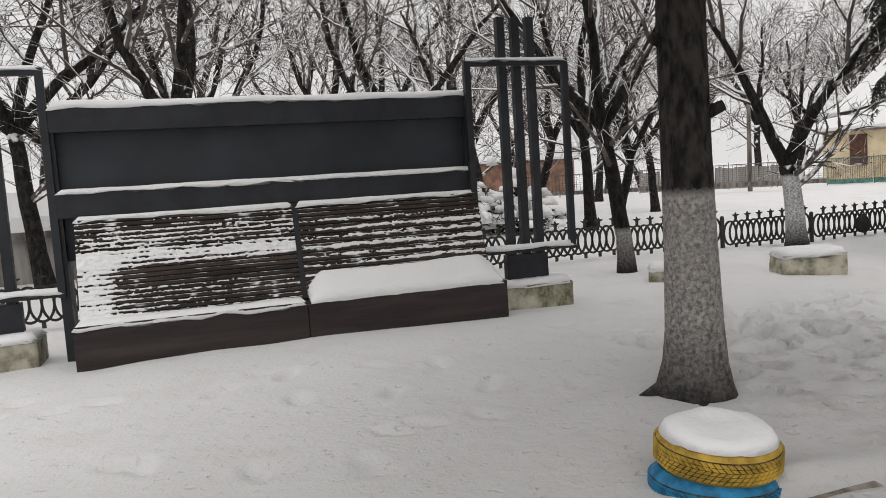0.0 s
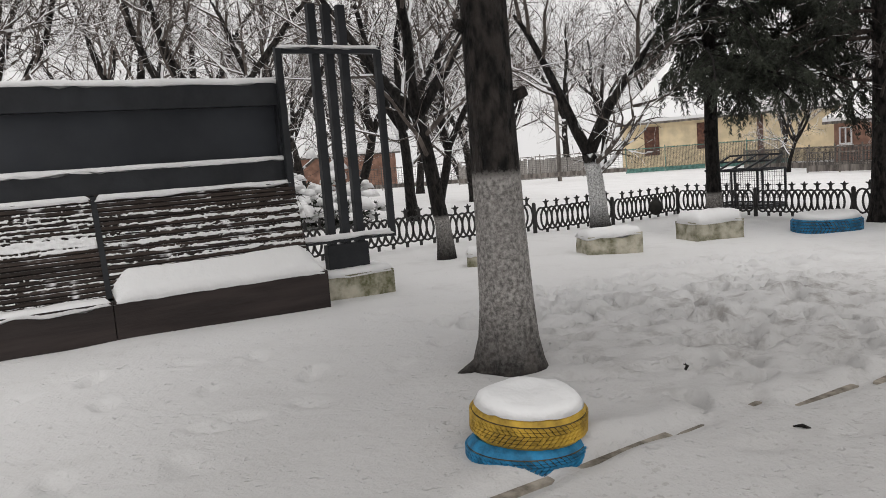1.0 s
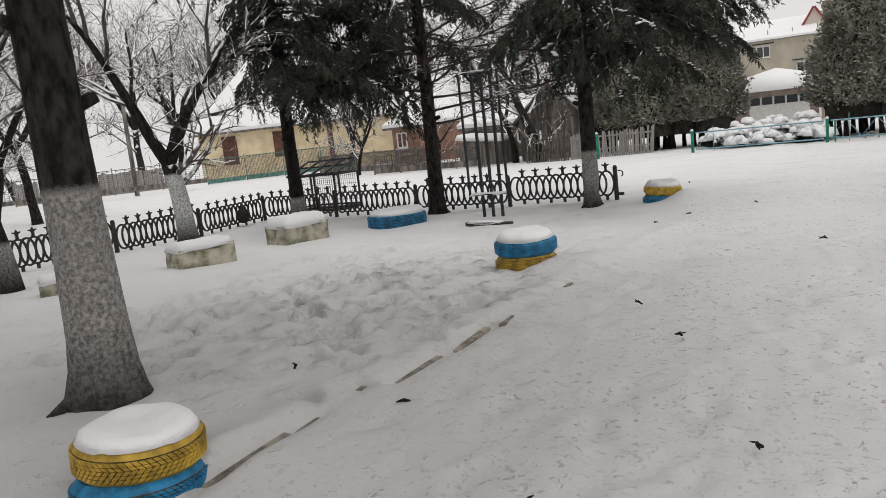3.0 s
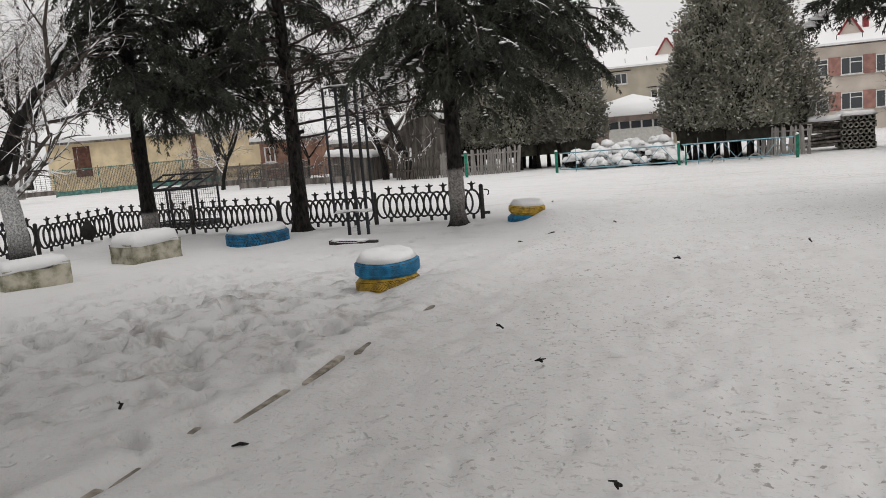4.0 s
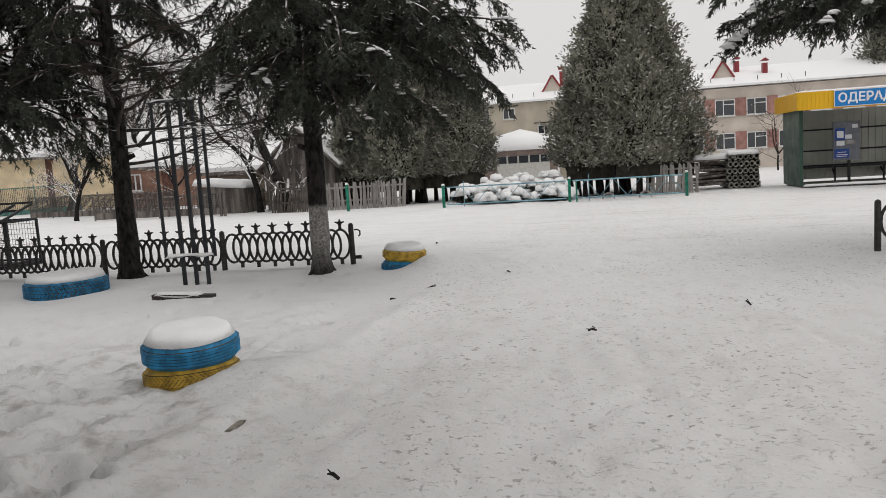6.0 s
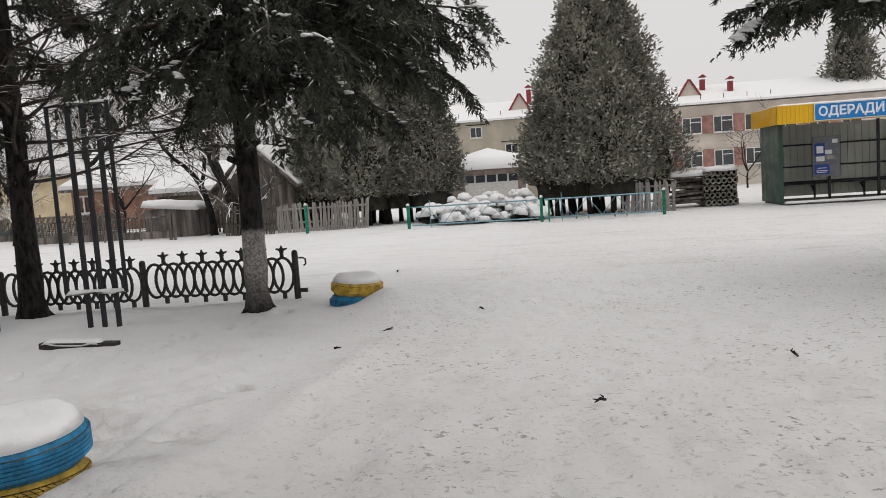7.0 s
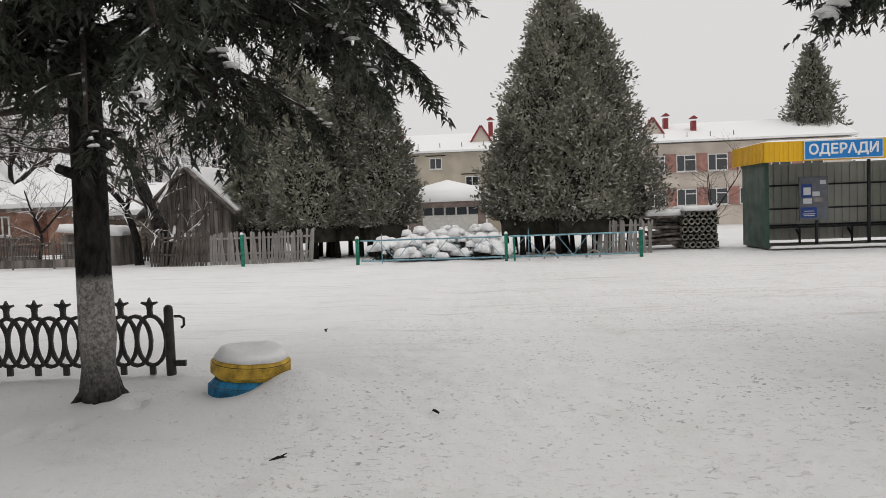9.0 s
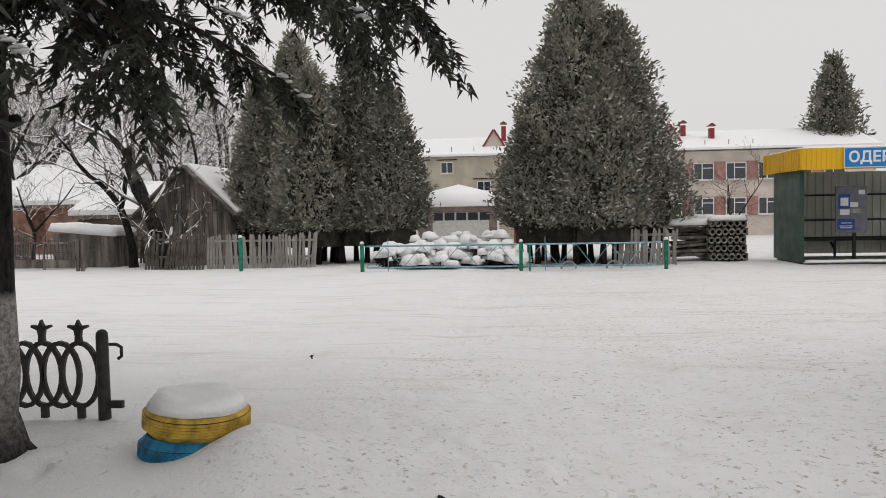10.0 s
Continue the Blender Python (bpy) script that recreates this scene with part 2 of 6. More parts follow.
THUJA = material("thuja_foliage", (0.212, 0.207, 0.165), 0.8, var=0.5, scale=0.8, dark=(0.118, 0.117, 0.088), bump=0.0, snow=0.55, snow_scale=3.0, cover=0.32)
BARK = bark_material("spruce_bark", -9)
BARK_TALL = bark_material("limewashed_spruce_bark", 1.40)
BARK_MID = bark_material("limewashed_bark", 1.0)
BARK_LOW = bark_material("limewashed_bark_low", 0.62)
TWIG = material("snowy_twigs", (0.13, 0.108, 0.095), 0.9, var=0.35, scale=5, bump=0.0, snow=1.0)
TWIG_DARK = material("bare_twigs", (0.075, 0.06, 0.052), 0.9, var=0.35, scale=5, bump=0.0, snow=0.22)

# ---- mesh tools ----
def part(name, bm, mat, parent=None, label="", smooth=False):
    me = bpy.data.meshes.new(name)
    if smooth:
        for f in bm.faces:
            f.smooth = True
    bm.normal_update()
    bm.to_mesh(me)
    bm.free()
    for m in mat if isinstance(mat, (list, tuple)) else [mat]:
        me.materials.append(m)
    ob = new(name, me)
    ob.parent = parent
    return tagged(ob, label)


def raw(name, verts, faces, mat, parent=None, label="", smooth=False):
    me = bpy.data.meshes.new(name)
    me.from_pydata(verts, [], faces)
    me.materials.append(mat)
    if smooth:
        me.polygons.foreach_set("use_smooth", [True] * len(me.polygons))
    ob = new(name, me)
    ob.parent = parent
    return tagged(ob, label)


def thing(name, m, label, category, group=""):
    ob = new(name)
    ob.empty_display_size = 0.2
    ob.matrix_world = m
    return tagged(ob, label, category, group)


def share(name, ob, parent, m):
    """Another part on the mesh of ob."""
    o = new(name, ob.data)
    o.parent = parent
    o.matrix_basis = m
    return o


def box(bm, c, s, rot=(0, 0, 0), bevel=0.0):
    r = bmesh.ops.create_cube(bm, size=1.0, matrix=pose(*c, *rot) @ Matrix.Diagonal((*s, 1)))
    if bevel:
        es = list({e for v in r["verts"] for e in v.link_edges})
        bmesh.ops.bevel(bm, geom=es, offset=bevel, segments=2, affect="EDGES", profile=0.6)
    return bm


def boxes(*items, bevel=0.0):
    bm = bmesh.new()
    for it in items:
        box(bm, *it, bevel=bevel)
    return bm


def prism(bm, pts, h, m=None):
    """A flat outline in xy, drawn h along z, placed by m."""
    vs = [bm.verts.new((x, y, 0)) for x, y in pts]
    f = bm.faces.new(vs)
    r = bmesh.ops.extrude_face_region(bm, geom=[f])
    top = [v for v in r["geom"] if isinstance(v, bmesh.types.BMVert)]
    bmesh.ops.translate(bm, vec=(0, 0, h), verts=top)
    if m is not None:
        bmesh.ops.transform(bm, matrix=m, verts=vs + top)
    bmesh.ops.recalc_face_normals(bm, faces=bm.faces)
    return bm


def lathe(bm, profile, n=40, z=0.0, wob=None):
    """Rings round z; profile: radius, height."""
    rings = []
    for i, (r, h) in enumerate(profile):
        ring = []
        for k in range(n):
            a = 2 * math.pi * k / n
            rr, hh = wob(a, r, h) if wob else (r, h)
            ring.append(bm.verts.new((rr * math.cos(a), rr * math.sin(a), z + hh)))
        rings.append(ring)
    for a, b in zip(rings, rings[1:]):
        for k in range(n):
            bm.faces.new((a[k], a[(k + 1) % n], b[(k + 1) % n], b[k]))
    return rings


def tube(V, F, pts, radii, n=5, cap=True):
    """A tapered round bar along pts, added to the lists V and F."""
    pts = [Vector(p) for p in pts]
    start = len(V)
    side = None
    for i, p in enumerate(pts):
        d = (pts[min(i + 1, len(pts) - 1)] - pts[max(i - 1, 0)]).normalized()
        if side is None:
            side = d.cross(Vector((0, 0, 1)) if abs(d.z) < 0.95 else Vector((1, 0, 0))).normalized()
        side = (side - d * side.dot(d)).normalized()
        up = side.cross(d)
        for k in range(n):
            a = 2 * math.pi * (k + 0.5) / n
            V.append(tuple(p + (side * math.cos(a) + up * math.sin(a)) * radii[i]))
    for i in range(len(pts) - 1):
        a, b = start + i * n, start + (i + 1) * n
        for k in range(n):
            F.append((a + k, a + (k + 1) % n, b + (k + 1) % n, b + k))
    if cap:
        F.append(tuple(range(start + n - 1, start - 1, -1)))
        F.append(tuple(range(start + (len(pts) - 1) * n, start + len(pts) * n)))


def smoothstep(x, a, b):
    t = np.clip((x - a) / (b - a), 0, 1)
    return t * t * (3 - 2 * t)


_rs = np.random.RandomState(7)
_lattice = _rs.rand(256, 256)


def vnoise(x, y):
    """Smooth value noise, 0 to 1."""
    xi, yi = np.floor(x).astype(int), np.floor(y).astype(int)
    fx, fy = x - xi, y - yi
    fx, fy = fx * fx * (3 - 2 * fx), fy * fy * (3 - 2 * fy)
    g = lambda a, b: _lattice[a % 256, b % 256]
    return (g(xi, yi) * (1 - fx) + g(xi + 1, yi) * fx) * (1 - fy) + (g(xi, yi + 1) * (1 - fx) + g(xi + 1, yi + 1) * fx) * fy


def ground_base(x, y):
    """The lie of the land, without its small relief."""
    return terrace(x, y) - 0.315 * smoothstep(x, 15, 31) - 1.0 * smoothstep(x, 46, 72)


def terrace(x, y):
    """The level of the verge and of the plan of the far side before it is set back."""
    dip = -0.13 * smoothstep(x, 6, 12) - 0.05 * smoothstep(y, 5.5, 8) * smoothstep(x, 9, 12) * (1 - smoothstep(x, 15, 20)) + 0.04 * (1 - smoothstep(y, 3, 5.5)) * smoothstep(x, 10, 13) * (1 - smoothstep(x, 15, 20))
    return dip


def gz(x, y):
    return float(terrace(np.array(float(x)), np.array(float(y))))


def snow_cap(name, outline, h, parent=None, seed=1, label="", cell=0.05, droop=0.02):
    """A soft cushion of snow over the rectangle or disc outline = (kind, a, b), base at z 0."""
    kind, a, b = outline
    rnd = random.Random(seed)
    nx, ny = max(6, int(a / cell)), max(6, int(b / cell))
    V, F = [], []
    ox, oy = rnd.uniform(0, 90), rnd.uniform(0, 90)
    for j in range(ny + 1):
        for i in range(nx + 1):
            u, v = 2 * i / nx - 1, 2 * j / ny - 1
            if kind == "disc":
                x, y = u * math.sqrt(1 - v * v / 2) * a / 2, v * math.sqrt(1 - u * u / 2) * b / 2
                e = 1 - math.hypot(2 * x / a, 2 * y / b)
                edge = min(1.0, max(0.0, e) * a / 2 / (0.7 * h + 0.02))
            else:
                x, y = u * a / 2, v * b / 2
                edge = min(1.0, min((1 - abs(u)) * a / 2, (1 - abs(v)) * b / 2) / (0.7 * h + 0.01))
            z = h * math.sqrt(max(0, 1 - (1 - edge) ** 2))
            z *= 0.86 + 0.28 * float(vnoise(np.array(ox + x * 3), np.array(oy + y * 3)))
            z += (0.45 if kind == "disc" else 0.15) * h * (float(vnoise(np.array(ox + x * 14), np.array(oy + y * 14))) - 0.5) * edge
            if edge == 0:
                w = float(vnoise(np.array(ox + x * 9), np.array(oy + y * 9)))
                z = -droop * 2 * w
                x, y = x * (1 + 0.012 / max(a, 0.05)), y * (1 + 0.012 / max(b, 0.05))
            V.append((x, y, z))
    for j in range(ny):
        for i in range(nx):
            k = j * (nx + 1) + i
            F.append((k, k + 1, k + nx + 2, k + nx + 1))
    rim = list(range(nx + 1)) + [(j + 1) * (nx + 1) - 1 for j in range(1, ny + 1)] + [ny * (nx + 1) + i for i in range(nx - 1, -1, -1)] + [j * (nx + 1) for j in range(ny - 1, 0, -1)]
    F.append(tuple(reversed(rim)))
    return raw(name, V, F, SNOW, parent, label, smooth=True)

# ---- ground ----
def spaced(lo, a, b, hi, step):
    mid = np.arange(a, b, step)
    out, s, v = [], step, b
    while v < hi:
        out.append(v)
        s *= 1.16
        v += s
    low, s, v = [], step, a
    while v > lo:
        s *= 1.16
        v -= s
        low.append(v)
    return np.array(low[::-1] + list(mid) + out)


def kerb_line(x):
    """The kerb runs in two offset rows and bends away along the walk."""
    return np.where(x < 4.12, 2.45 + 0.03 * (x - 2), 2.36 - 0.085 * (np.maximum(x, 4.12) - 4.12))


def build_ground():
    xs, ys = spaced(-500, -2.0, 16, 900, 0.05), spaced(-700, -4.0, 7.5, 700, 0.05)
    X, Y = np.meshgrid(xs, ys)
    Z = ground_base(X, Y)
    near = smoothstep(X, -8, -3) * (1 - smoothstep(X, 28, 60)) * smoothstep(Y, -30, -10) * (1 - smoothstep(Y, 16, 40))
    Z = Z + near * (0.05 * (vnoise(X * 0.6, Y * 0.6) - 0.5) + 0.028 * (vnoise(X * 1.9 + 9, Y * 1.9) - 0.5))
    # the walked way is packed and ridged along its length, the verge trodden by feet
    way = (1 - smoothstep(Y, 1.6, 2.3)) * near
    Z += way * (0.018 * (vnoise(X * 2.2, Y * 7.0) - 0.5) + 0.022 * (vnoise(X * 7, Y * 14) - 0.5) - 0.03)
    road = smoothstep(X, 15, 17) * (1 - smoothstep(X, 26, 28))
    Z += road * 0.03 * (vnoise(X * 2.3, Y * 0.25) - 0.5)
    verge = smoothstep(Y, 2.2, 2.9) * (1 - smoothstep(Y, 5.6, 7.4)) * smoothstep(X, 3.2, 4.6) * (1 - smoothstep(X, 9.5, 12.5))
    Z += verge * (0.045 * (vnoise(X * 2.1, Y * 3.4) - 0.5) + 0.055 * (vnoise(X * 8, Y * 9) - 0.5))
    rnd = np.random.RandomState(3)
    dents = [(rnd.triangular(3.4, 5.5, 10), rnd.uniform(2.5, 6.4), rnd.uniform(0, 3.1), rnd.uniform(0.06, 0.14)) for _ in range(230)]
    dents += [(rnd.uniform(-1, 14), rnd.uniform(-3.5, 2.2), rnd.uniform(-0.5, 0.5), rnd.uniform(0.008, 0.022)) for _ in range(420)]
    dents += [(rnd.uniform(-2, 4), rnd.uniform(2.5, 6.6), rnd.uniform(0, 3.1), rnd.uniform(0.02, 0.05)) for _ in range(36)]
    dents += [(10.5 + 2.6 * t + rnd.uniform(-0.1, 0.1), 4.8 - 1.6 * t + rnd.uniform(-0.15, 0.15), 0.5, 0.05) for t in np.linspace(-1, 1, 16)]
    for px, py, a, d in dents:
        if min(math.hypot(px - 7.77, py - 2.92), math.hypot(px - 2.69, py - 2.79), math.hypot(px - 13.2, py - 2.7)) < 0.75:
            continue
        i0, i1 = np.searchsorted(xs, (px - 0.45, px + 0.45))
        j0, j1 = np.searchsorted(ys, (py - 0.45, py + 0.45))
        x, y = X[j0:j1, i0:i1] - px, Y[j0:j1, i0:i1] - py
        u, v = x * math.cos(a) + y * math.sin(a), -x * math.sin(a) + y * math.cos(a)
        q = (u / 0.15) ** 2 + (v / 0.075) ** 2
        Z[j0:j1, i0:i1] += -d * np.exp(-q * q * q) + 0.16 * d * np.exp(-((np.sqrt(q) - 1.45) ** 2) * 6)
    # a low drift and the trail that skirts it
    Z += 0.09 * np.exp(-(((X - 6.6) / 0.55) ** 2 + ((Y - 4.2) / 0.30) ** 2)) + 0.05 * np.exp(-(((X - 5.4) / 0.9) ** 2 + ((Y - 5.0) / 0.22) ** 2))
    # banks of snow piled against things
    for px, py, r, h in ((13.05, 2.30, 0.30, 0.13), (12.9, 2.1, 0.5, 0.07), (7.85, 2.5, 0.45, 0.08), (3.0, 2.55, 0.3, 0.06), (3.9, 4.4, 0.5, 0.03), (1.5, 6.9, 1.8, 0.05), (10.6, 8.0, 0.9, 0.06), (7.8, 7.9, 0.9, 0.05)):
        Z += h * np.exp(-((X - px) ** 2 + (Y - py) ** 2) / r**2)
    # a ridge of thrown snow beyond the road, and the sunken kerb
    Z += 0.10 * np.exp(-((X - 27.2) / 0.9) ** 2) * vnoise(X * 0.8, Y * 0.7) * smoothstep(Y, -30, -10) * (1 - smoothstep(Y, 30, 60))
    line = kerb_line(X)
    kerb = np.exp(-((Y - line) / 0.075) ** 4) * smoothstep(X, 1.4, 1.8) * (1 - smoothstep(X, 5.2, 6.8))
    Z = Z * (1 - kerb) + kerb * (0.006 - 0.036 * smoothstep(vnoise(X * 3.4, Y * 0.2) + 0.3 * vnoise(X * 11, Y * 3), 0.42, 0.62))
    Z += 0.03 * np.exp(-((Y - line - 0.17) / 0.14) ** 2) * smoothstep(X, 1.6, 2.4) * (1 - smoothstep(X, 11, 12.5))
    V = np.stack([X, Y, Z], -1).reshape(-1, 3)
    w = len(xs)
    k = (np.arange(len(ys) - 1)[:, None] * w + np.arange(w - 1)[None]).reshape(-1)
    F = np.stack([k, k + 1, k + w + 1, k + w], 1)
    me = bpy.data.meshes.new("ground")
    me.from_pydata(V.tolist(), [], F.tolist())
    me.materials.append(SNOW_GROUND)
    me.polygons.foreach_set("use_smooth", [True] * len(me.polygons))
    tagged(new("ground", me), "trodden grey-white snow over the whole ground", "snow", kind="structure")


build_ground()

# ---- the big bench with its back wall ----
def build_bench():
    b = thing("display_bench", pose(0, 0, 0), "large black and brown slatted display bench covered with snow", "bench")
    x0, x1, xm, back = -0.74, 3.40, 1.44, 7.85
    w, c = x1 - x0, (x0 + x1) / 2
    part("back_board", boxes(((c, back + 0.06, 1.62), (w, 0.04, 1.30))), PANEL, b, "anthracite back board")
    part("top_beam", boxes(((c, back - 0.02, 2.30), (w, 0.12, 0.24)), bevel=0.006), STEEL, b)
    part("middle_beam", boxes(((c, back - 0.03, 1.50), (w, 0.13, 0.24)), bevel=0.006), STEEL, b)
    o = snow_cap("snow_on_beam", ("rect", w, 0.13), 0.055, b, 3)
    o.location = (c, back - 0.02, 2.42)
    o = snow_cap("snow_on_ledge", ("rect", w, 0.12), 0.03, b, 4)
    o.location = (c, back - 0.045, 1.62)
    # leaning slatted backs: left reaches the base box, right ends above a snow-filled seat
    rnd = random.Random(2)
    for side, (a, e) in enumerate(((-0.60, xm - 0.02), (xm + 0.02, 3.42))):
        lean = part("slat_backing", boxes((((a + e) / 2, 7.61, 0.90), (e - a, 0.02, 1.02), (-16, 0, 0))), BASEWOOD, b)
        n = 21
        for i in range(n):
            z = 0.42 + 0.94 * (i + 0.5) / n
            y = 7.445 + 0.27 * (i + 0.5) / n
            bm = boxes((((a + e) / 2 + rnd.uniform(-0.004, 0.004), y, z), (e - a, 0.034 + rnd.uniform(-0.006, 0.006), 0.034), (-16, 0, 0)), bevel=0.004)
            part("slat", bm, SLAT, lean)
        o = snow_cap("snow_on_slats", ("rect", e - a + 0.02, 0.09), 0.03, b, 11 + side)
        o.location = ((a + e) / 2, 7.735, 1.36)
    # wind-blown snow stuck to the slats
    def stuck(name, a, e, z0, z1, thick, seed, cut):
        nx, nz = int((e - a) / 0.011), int((z1 - z0) / 0.0065)
        x, z = np.meshgrid(np.linspace(a, e, nx + 1), np.linspace(z0, z1, nz + 1))
        m = 0.28 * vnoise(seed + x * 1.6, z * 26.0) + 0.34 * vnoise(seed + x * 11 + 2 * z, z * 60.0 + x) + 0.38 * vnoise(seed + x * 41 + z * 9, z * 110.0 + x * 3) + cut(x, z)
        y = 7.432 + 0.27 * (z - 0.42) / 0.94 - thick * np.clip((m - 0.50) * 5, 0, 1) * (0.6 + 0.8 * vnoise(x * 30, z * 45))
        ok = m > 0.50
        full = ok[:-1, :-1] & ok[1:, :-1] & ok[:-1, 1:] & ok[1:, 1:]
        k = (np.arange(nz)[:, None] * (nx + 1) + np.arange(nx)[None])[full]
        F = np.stack([k, k + 1, k + nx + 2, k + nx + 1], 1)
        used, F = np.unique(F, return_inverse=True)
        V = np.stack([x, y, z], -1).reshape(-1, 3)[used]
        o = raw(name, V.tolist(), F.reshape(-1, 4).tolist(), SNOW, b, smooth=True)
        sol = o.modifiers.new("thick", "SOLIDIFY")
        sol.thickness, sol.offset = 0.014, -1

    def bump_at(z, c, w):
        return np.exp(-(((z - c) / w) ** 2))

    def left_cut(x, z):
        v = 0.42 * bump_at(z, 0.97, 0.07) + 0.13 * bump_at(z, 1.19, 0.08) * (1 - 0.5 * smoothstep(x, 0.6, 1.3))
        v += 0.36 * (1 - smoothstep(x, -0.45, -0.12)) * (1 - smoothstep(z, 0.98, 1.08))
        v += 0.17 * np.sin(z * 2 * math.pi / 0.0448) - 0.05
        v -= 0.45 * smoothstep(x, -0.25, -0.05) * smoothstep(z, 0.70, 0.73) * (1 - smoothstep(z, 0.86, 0.89))
        return v - 0.12 * smoothstep(z, 1.27, 1.32) - 0.10 * smoothstep(x, -0.2, 0.2) * (1 - smoothstep(z, 0.68, 0.72)) - 0.02

    def right_cut(x, z):
        return 0.24 * np.sin(z * 2 * math.pi / 0.0896) - 0.05 - 0.30 * smoothstep(z, 1.17, 1.26) - 0.06 * (1 - smoothstep(x, 1.5, 2.2))

    stuck("stuck_snow", -0.60, xm - 0.03, 0.44, 1.34, 0.016, 3.0, left_cut)
    stuck("stuck_snow", xm + 0.03, 3.41, 0.62, 1.32, 0.011, 40.0, right_cut)
    # base box, one front a side
    for a, e in ((-0.65, xm), (xm, 3.54)):
        part("base_front", boxes((((a + e) / 2, 7.27, 0.17), (e - a - 0.008, 0.035, 0.50)), bevel=0.004), BASEWOOD, b, "dark brown base board")
    for x in (-0.63, 3.52):
        part("base_side", boxes(((x, 7.58, 0.17), (0.035, 0.58, 0.50))), BASEWOOD, b)
    part("seat", boxes((((-0.65 + 3.54) / 2, 7.57, 0.385), (4.12, 0.60, 0.03))), BASEWOOD, b)
    o = snow_cap("seat_snow", ("rect", 2.10, 0.24), 0.05, b, 21)
    o.location = (0.40, 7.36, 0.405)
    # a drift fills the other seat, climbing against the slats
    U, W = np.meshgrid(np.linspace(0, 1, 70), np.linspace(0, 1, 16))
    X = 1.47 + 2.03 * U
    Y = 7.245 + 0.25 * W
    end = np.minimum(1, np.minimum(U, 1 - U) * 12) ** 0.5
    Z = 0.40 + (0.09 * np.minimum(1, W * 7) ** 0.5 + 0.20 * W ** 1.3) * (0.35 + 0.65 * end) * (0.88 + 0.24 * vnoise(X * 2.3, Y * 3)) + 0.012 * (vnoise(X * 15, Y * 15) - 0.5)
    k = (np.arange(15)[:, None] * 70 + np.arange(69)[None]).reshape(-1)
    o = raw("seat_snow", np.stack([X, Y, Z], -1).reshape(-1, 3).tolist(), np.stack([k, k + 1, k + 71, k + 70], 1).tolist(), SNOW, b, "deep drift of snow on the seat", smooth=True)
    sol = o.modifiers.new("thick", "SOLIDIFY")
    sol.thickness, sol.offset = 0.05, -1
    # added backing board; stops light showing through the joint of the base fronts
    part("joint_post", boxes(((xm, 7.30, 0.16), (0.06, 0.03, 0.48))), BASEWOOD, b)
    # dark strip in place of the shaded gap between the two slatted backs
    part("divider", boxes(((xm, 7.66, 0.88), (0.05, 0.2, 0.98), (-16, 0, 0))), STEEL, b)
    for x in (x0 - 0.01, x1 + 0.0):
        part("upright", boxes(((x, back + 0.10, 1.20), (0.09, 0.30, 2.38))), STEEL, b)
    return b


build_bench()


def build_stand(m, mirror, tall, label):
    """Three square posts on a plinth, carrying an upright open frame. Local x runs along the frame."""
    s = thing("post_stand", m, label, "stand", "post stands")
    w, lo, hi = (1.24, 0.64, 2.78) if tall else (0.755, 0.39, 2.50)
    t = 0.07 if tall else 0.035
    for x in (t / 2, w - t / 2):
        part("frame_upright", boxes(((x * mirror, 0, (lo + hi) / 2), (t, t, hi - lo)), bevel=0.004), STEEL, s)
    part("frame_top", boxes(((w / 2 * mirror, 0, hi - t / 2), (w - 2 * t - 0.004, t - 0.006, t)), bevel=0.004), STEEL, s)
    part("frame_bottom", boxes(((w / 2 * mirror, 0, lo + t / 2), (w - 2 * t - 0.004, t - 0.006, t * 0.8)), bevel=0.004), STEEL, s)
    for z, h in ((hi, 0.02), (lo + t * 0.9, 0.04)):
        o = snow_cap("snow_strip", ("rect", w - 0.02, t * 1.1), h * (1 if tall else 0.6), s, int(z * 10))
        o.location = (w / 2 * mirror, 0, z)
    for x in (0.48, 0.655, 0.83) if tall else (0.235, 0.41, 0.585):
        top, bot = (3.25, 0.28) if tall else (2.48, -0.1)
        q = 0.09 if tall else 0.045
        part("post", boxes(((x * mirror, 0.085 if tall else 0.045, (top + bot) / 2), (q, q, top - bot)), bevel=0.005), STEEL, s)
    if tall:
        part("foot_plate", boxes(((0.655 * mirror, 0.09, 0.45), (0.50, 0.12, 0.34)), bevel=0.006), STEEL, s)
        part("plinth", boxes(((0.70 * mirror, 0.12, 0.13), (0.86, 0.50, 0.32)), bevel=0.03), CONCRETE, s, "mossy concrete plinth")
        o = snow_cap("plinth_snow", ("rect", 0.86, 0.50), 0.06, s, 5)
        o.location = (0.70 * mirror, 0.12, 0.285)
    return s


build_stand(pose(3.36, 7.72, 0), 1, True, "black steel posts and open frame on a concrete plinth")
build_stand(pose(-0.74, 7.80, 0), -1, True, "black steel posts and open frame on a concrete plinth")
build_stand(pose(12.5, 5.87, gz(12.5, 6), 0, 0, -90), 1, False, "slim black steel posts and frame beside the fence")


# ---- tyres ----
GROOVE = material("worn_tyre_groove", (0.09, 0.065, 0.03), 0.8, var=0.5, scale=12)


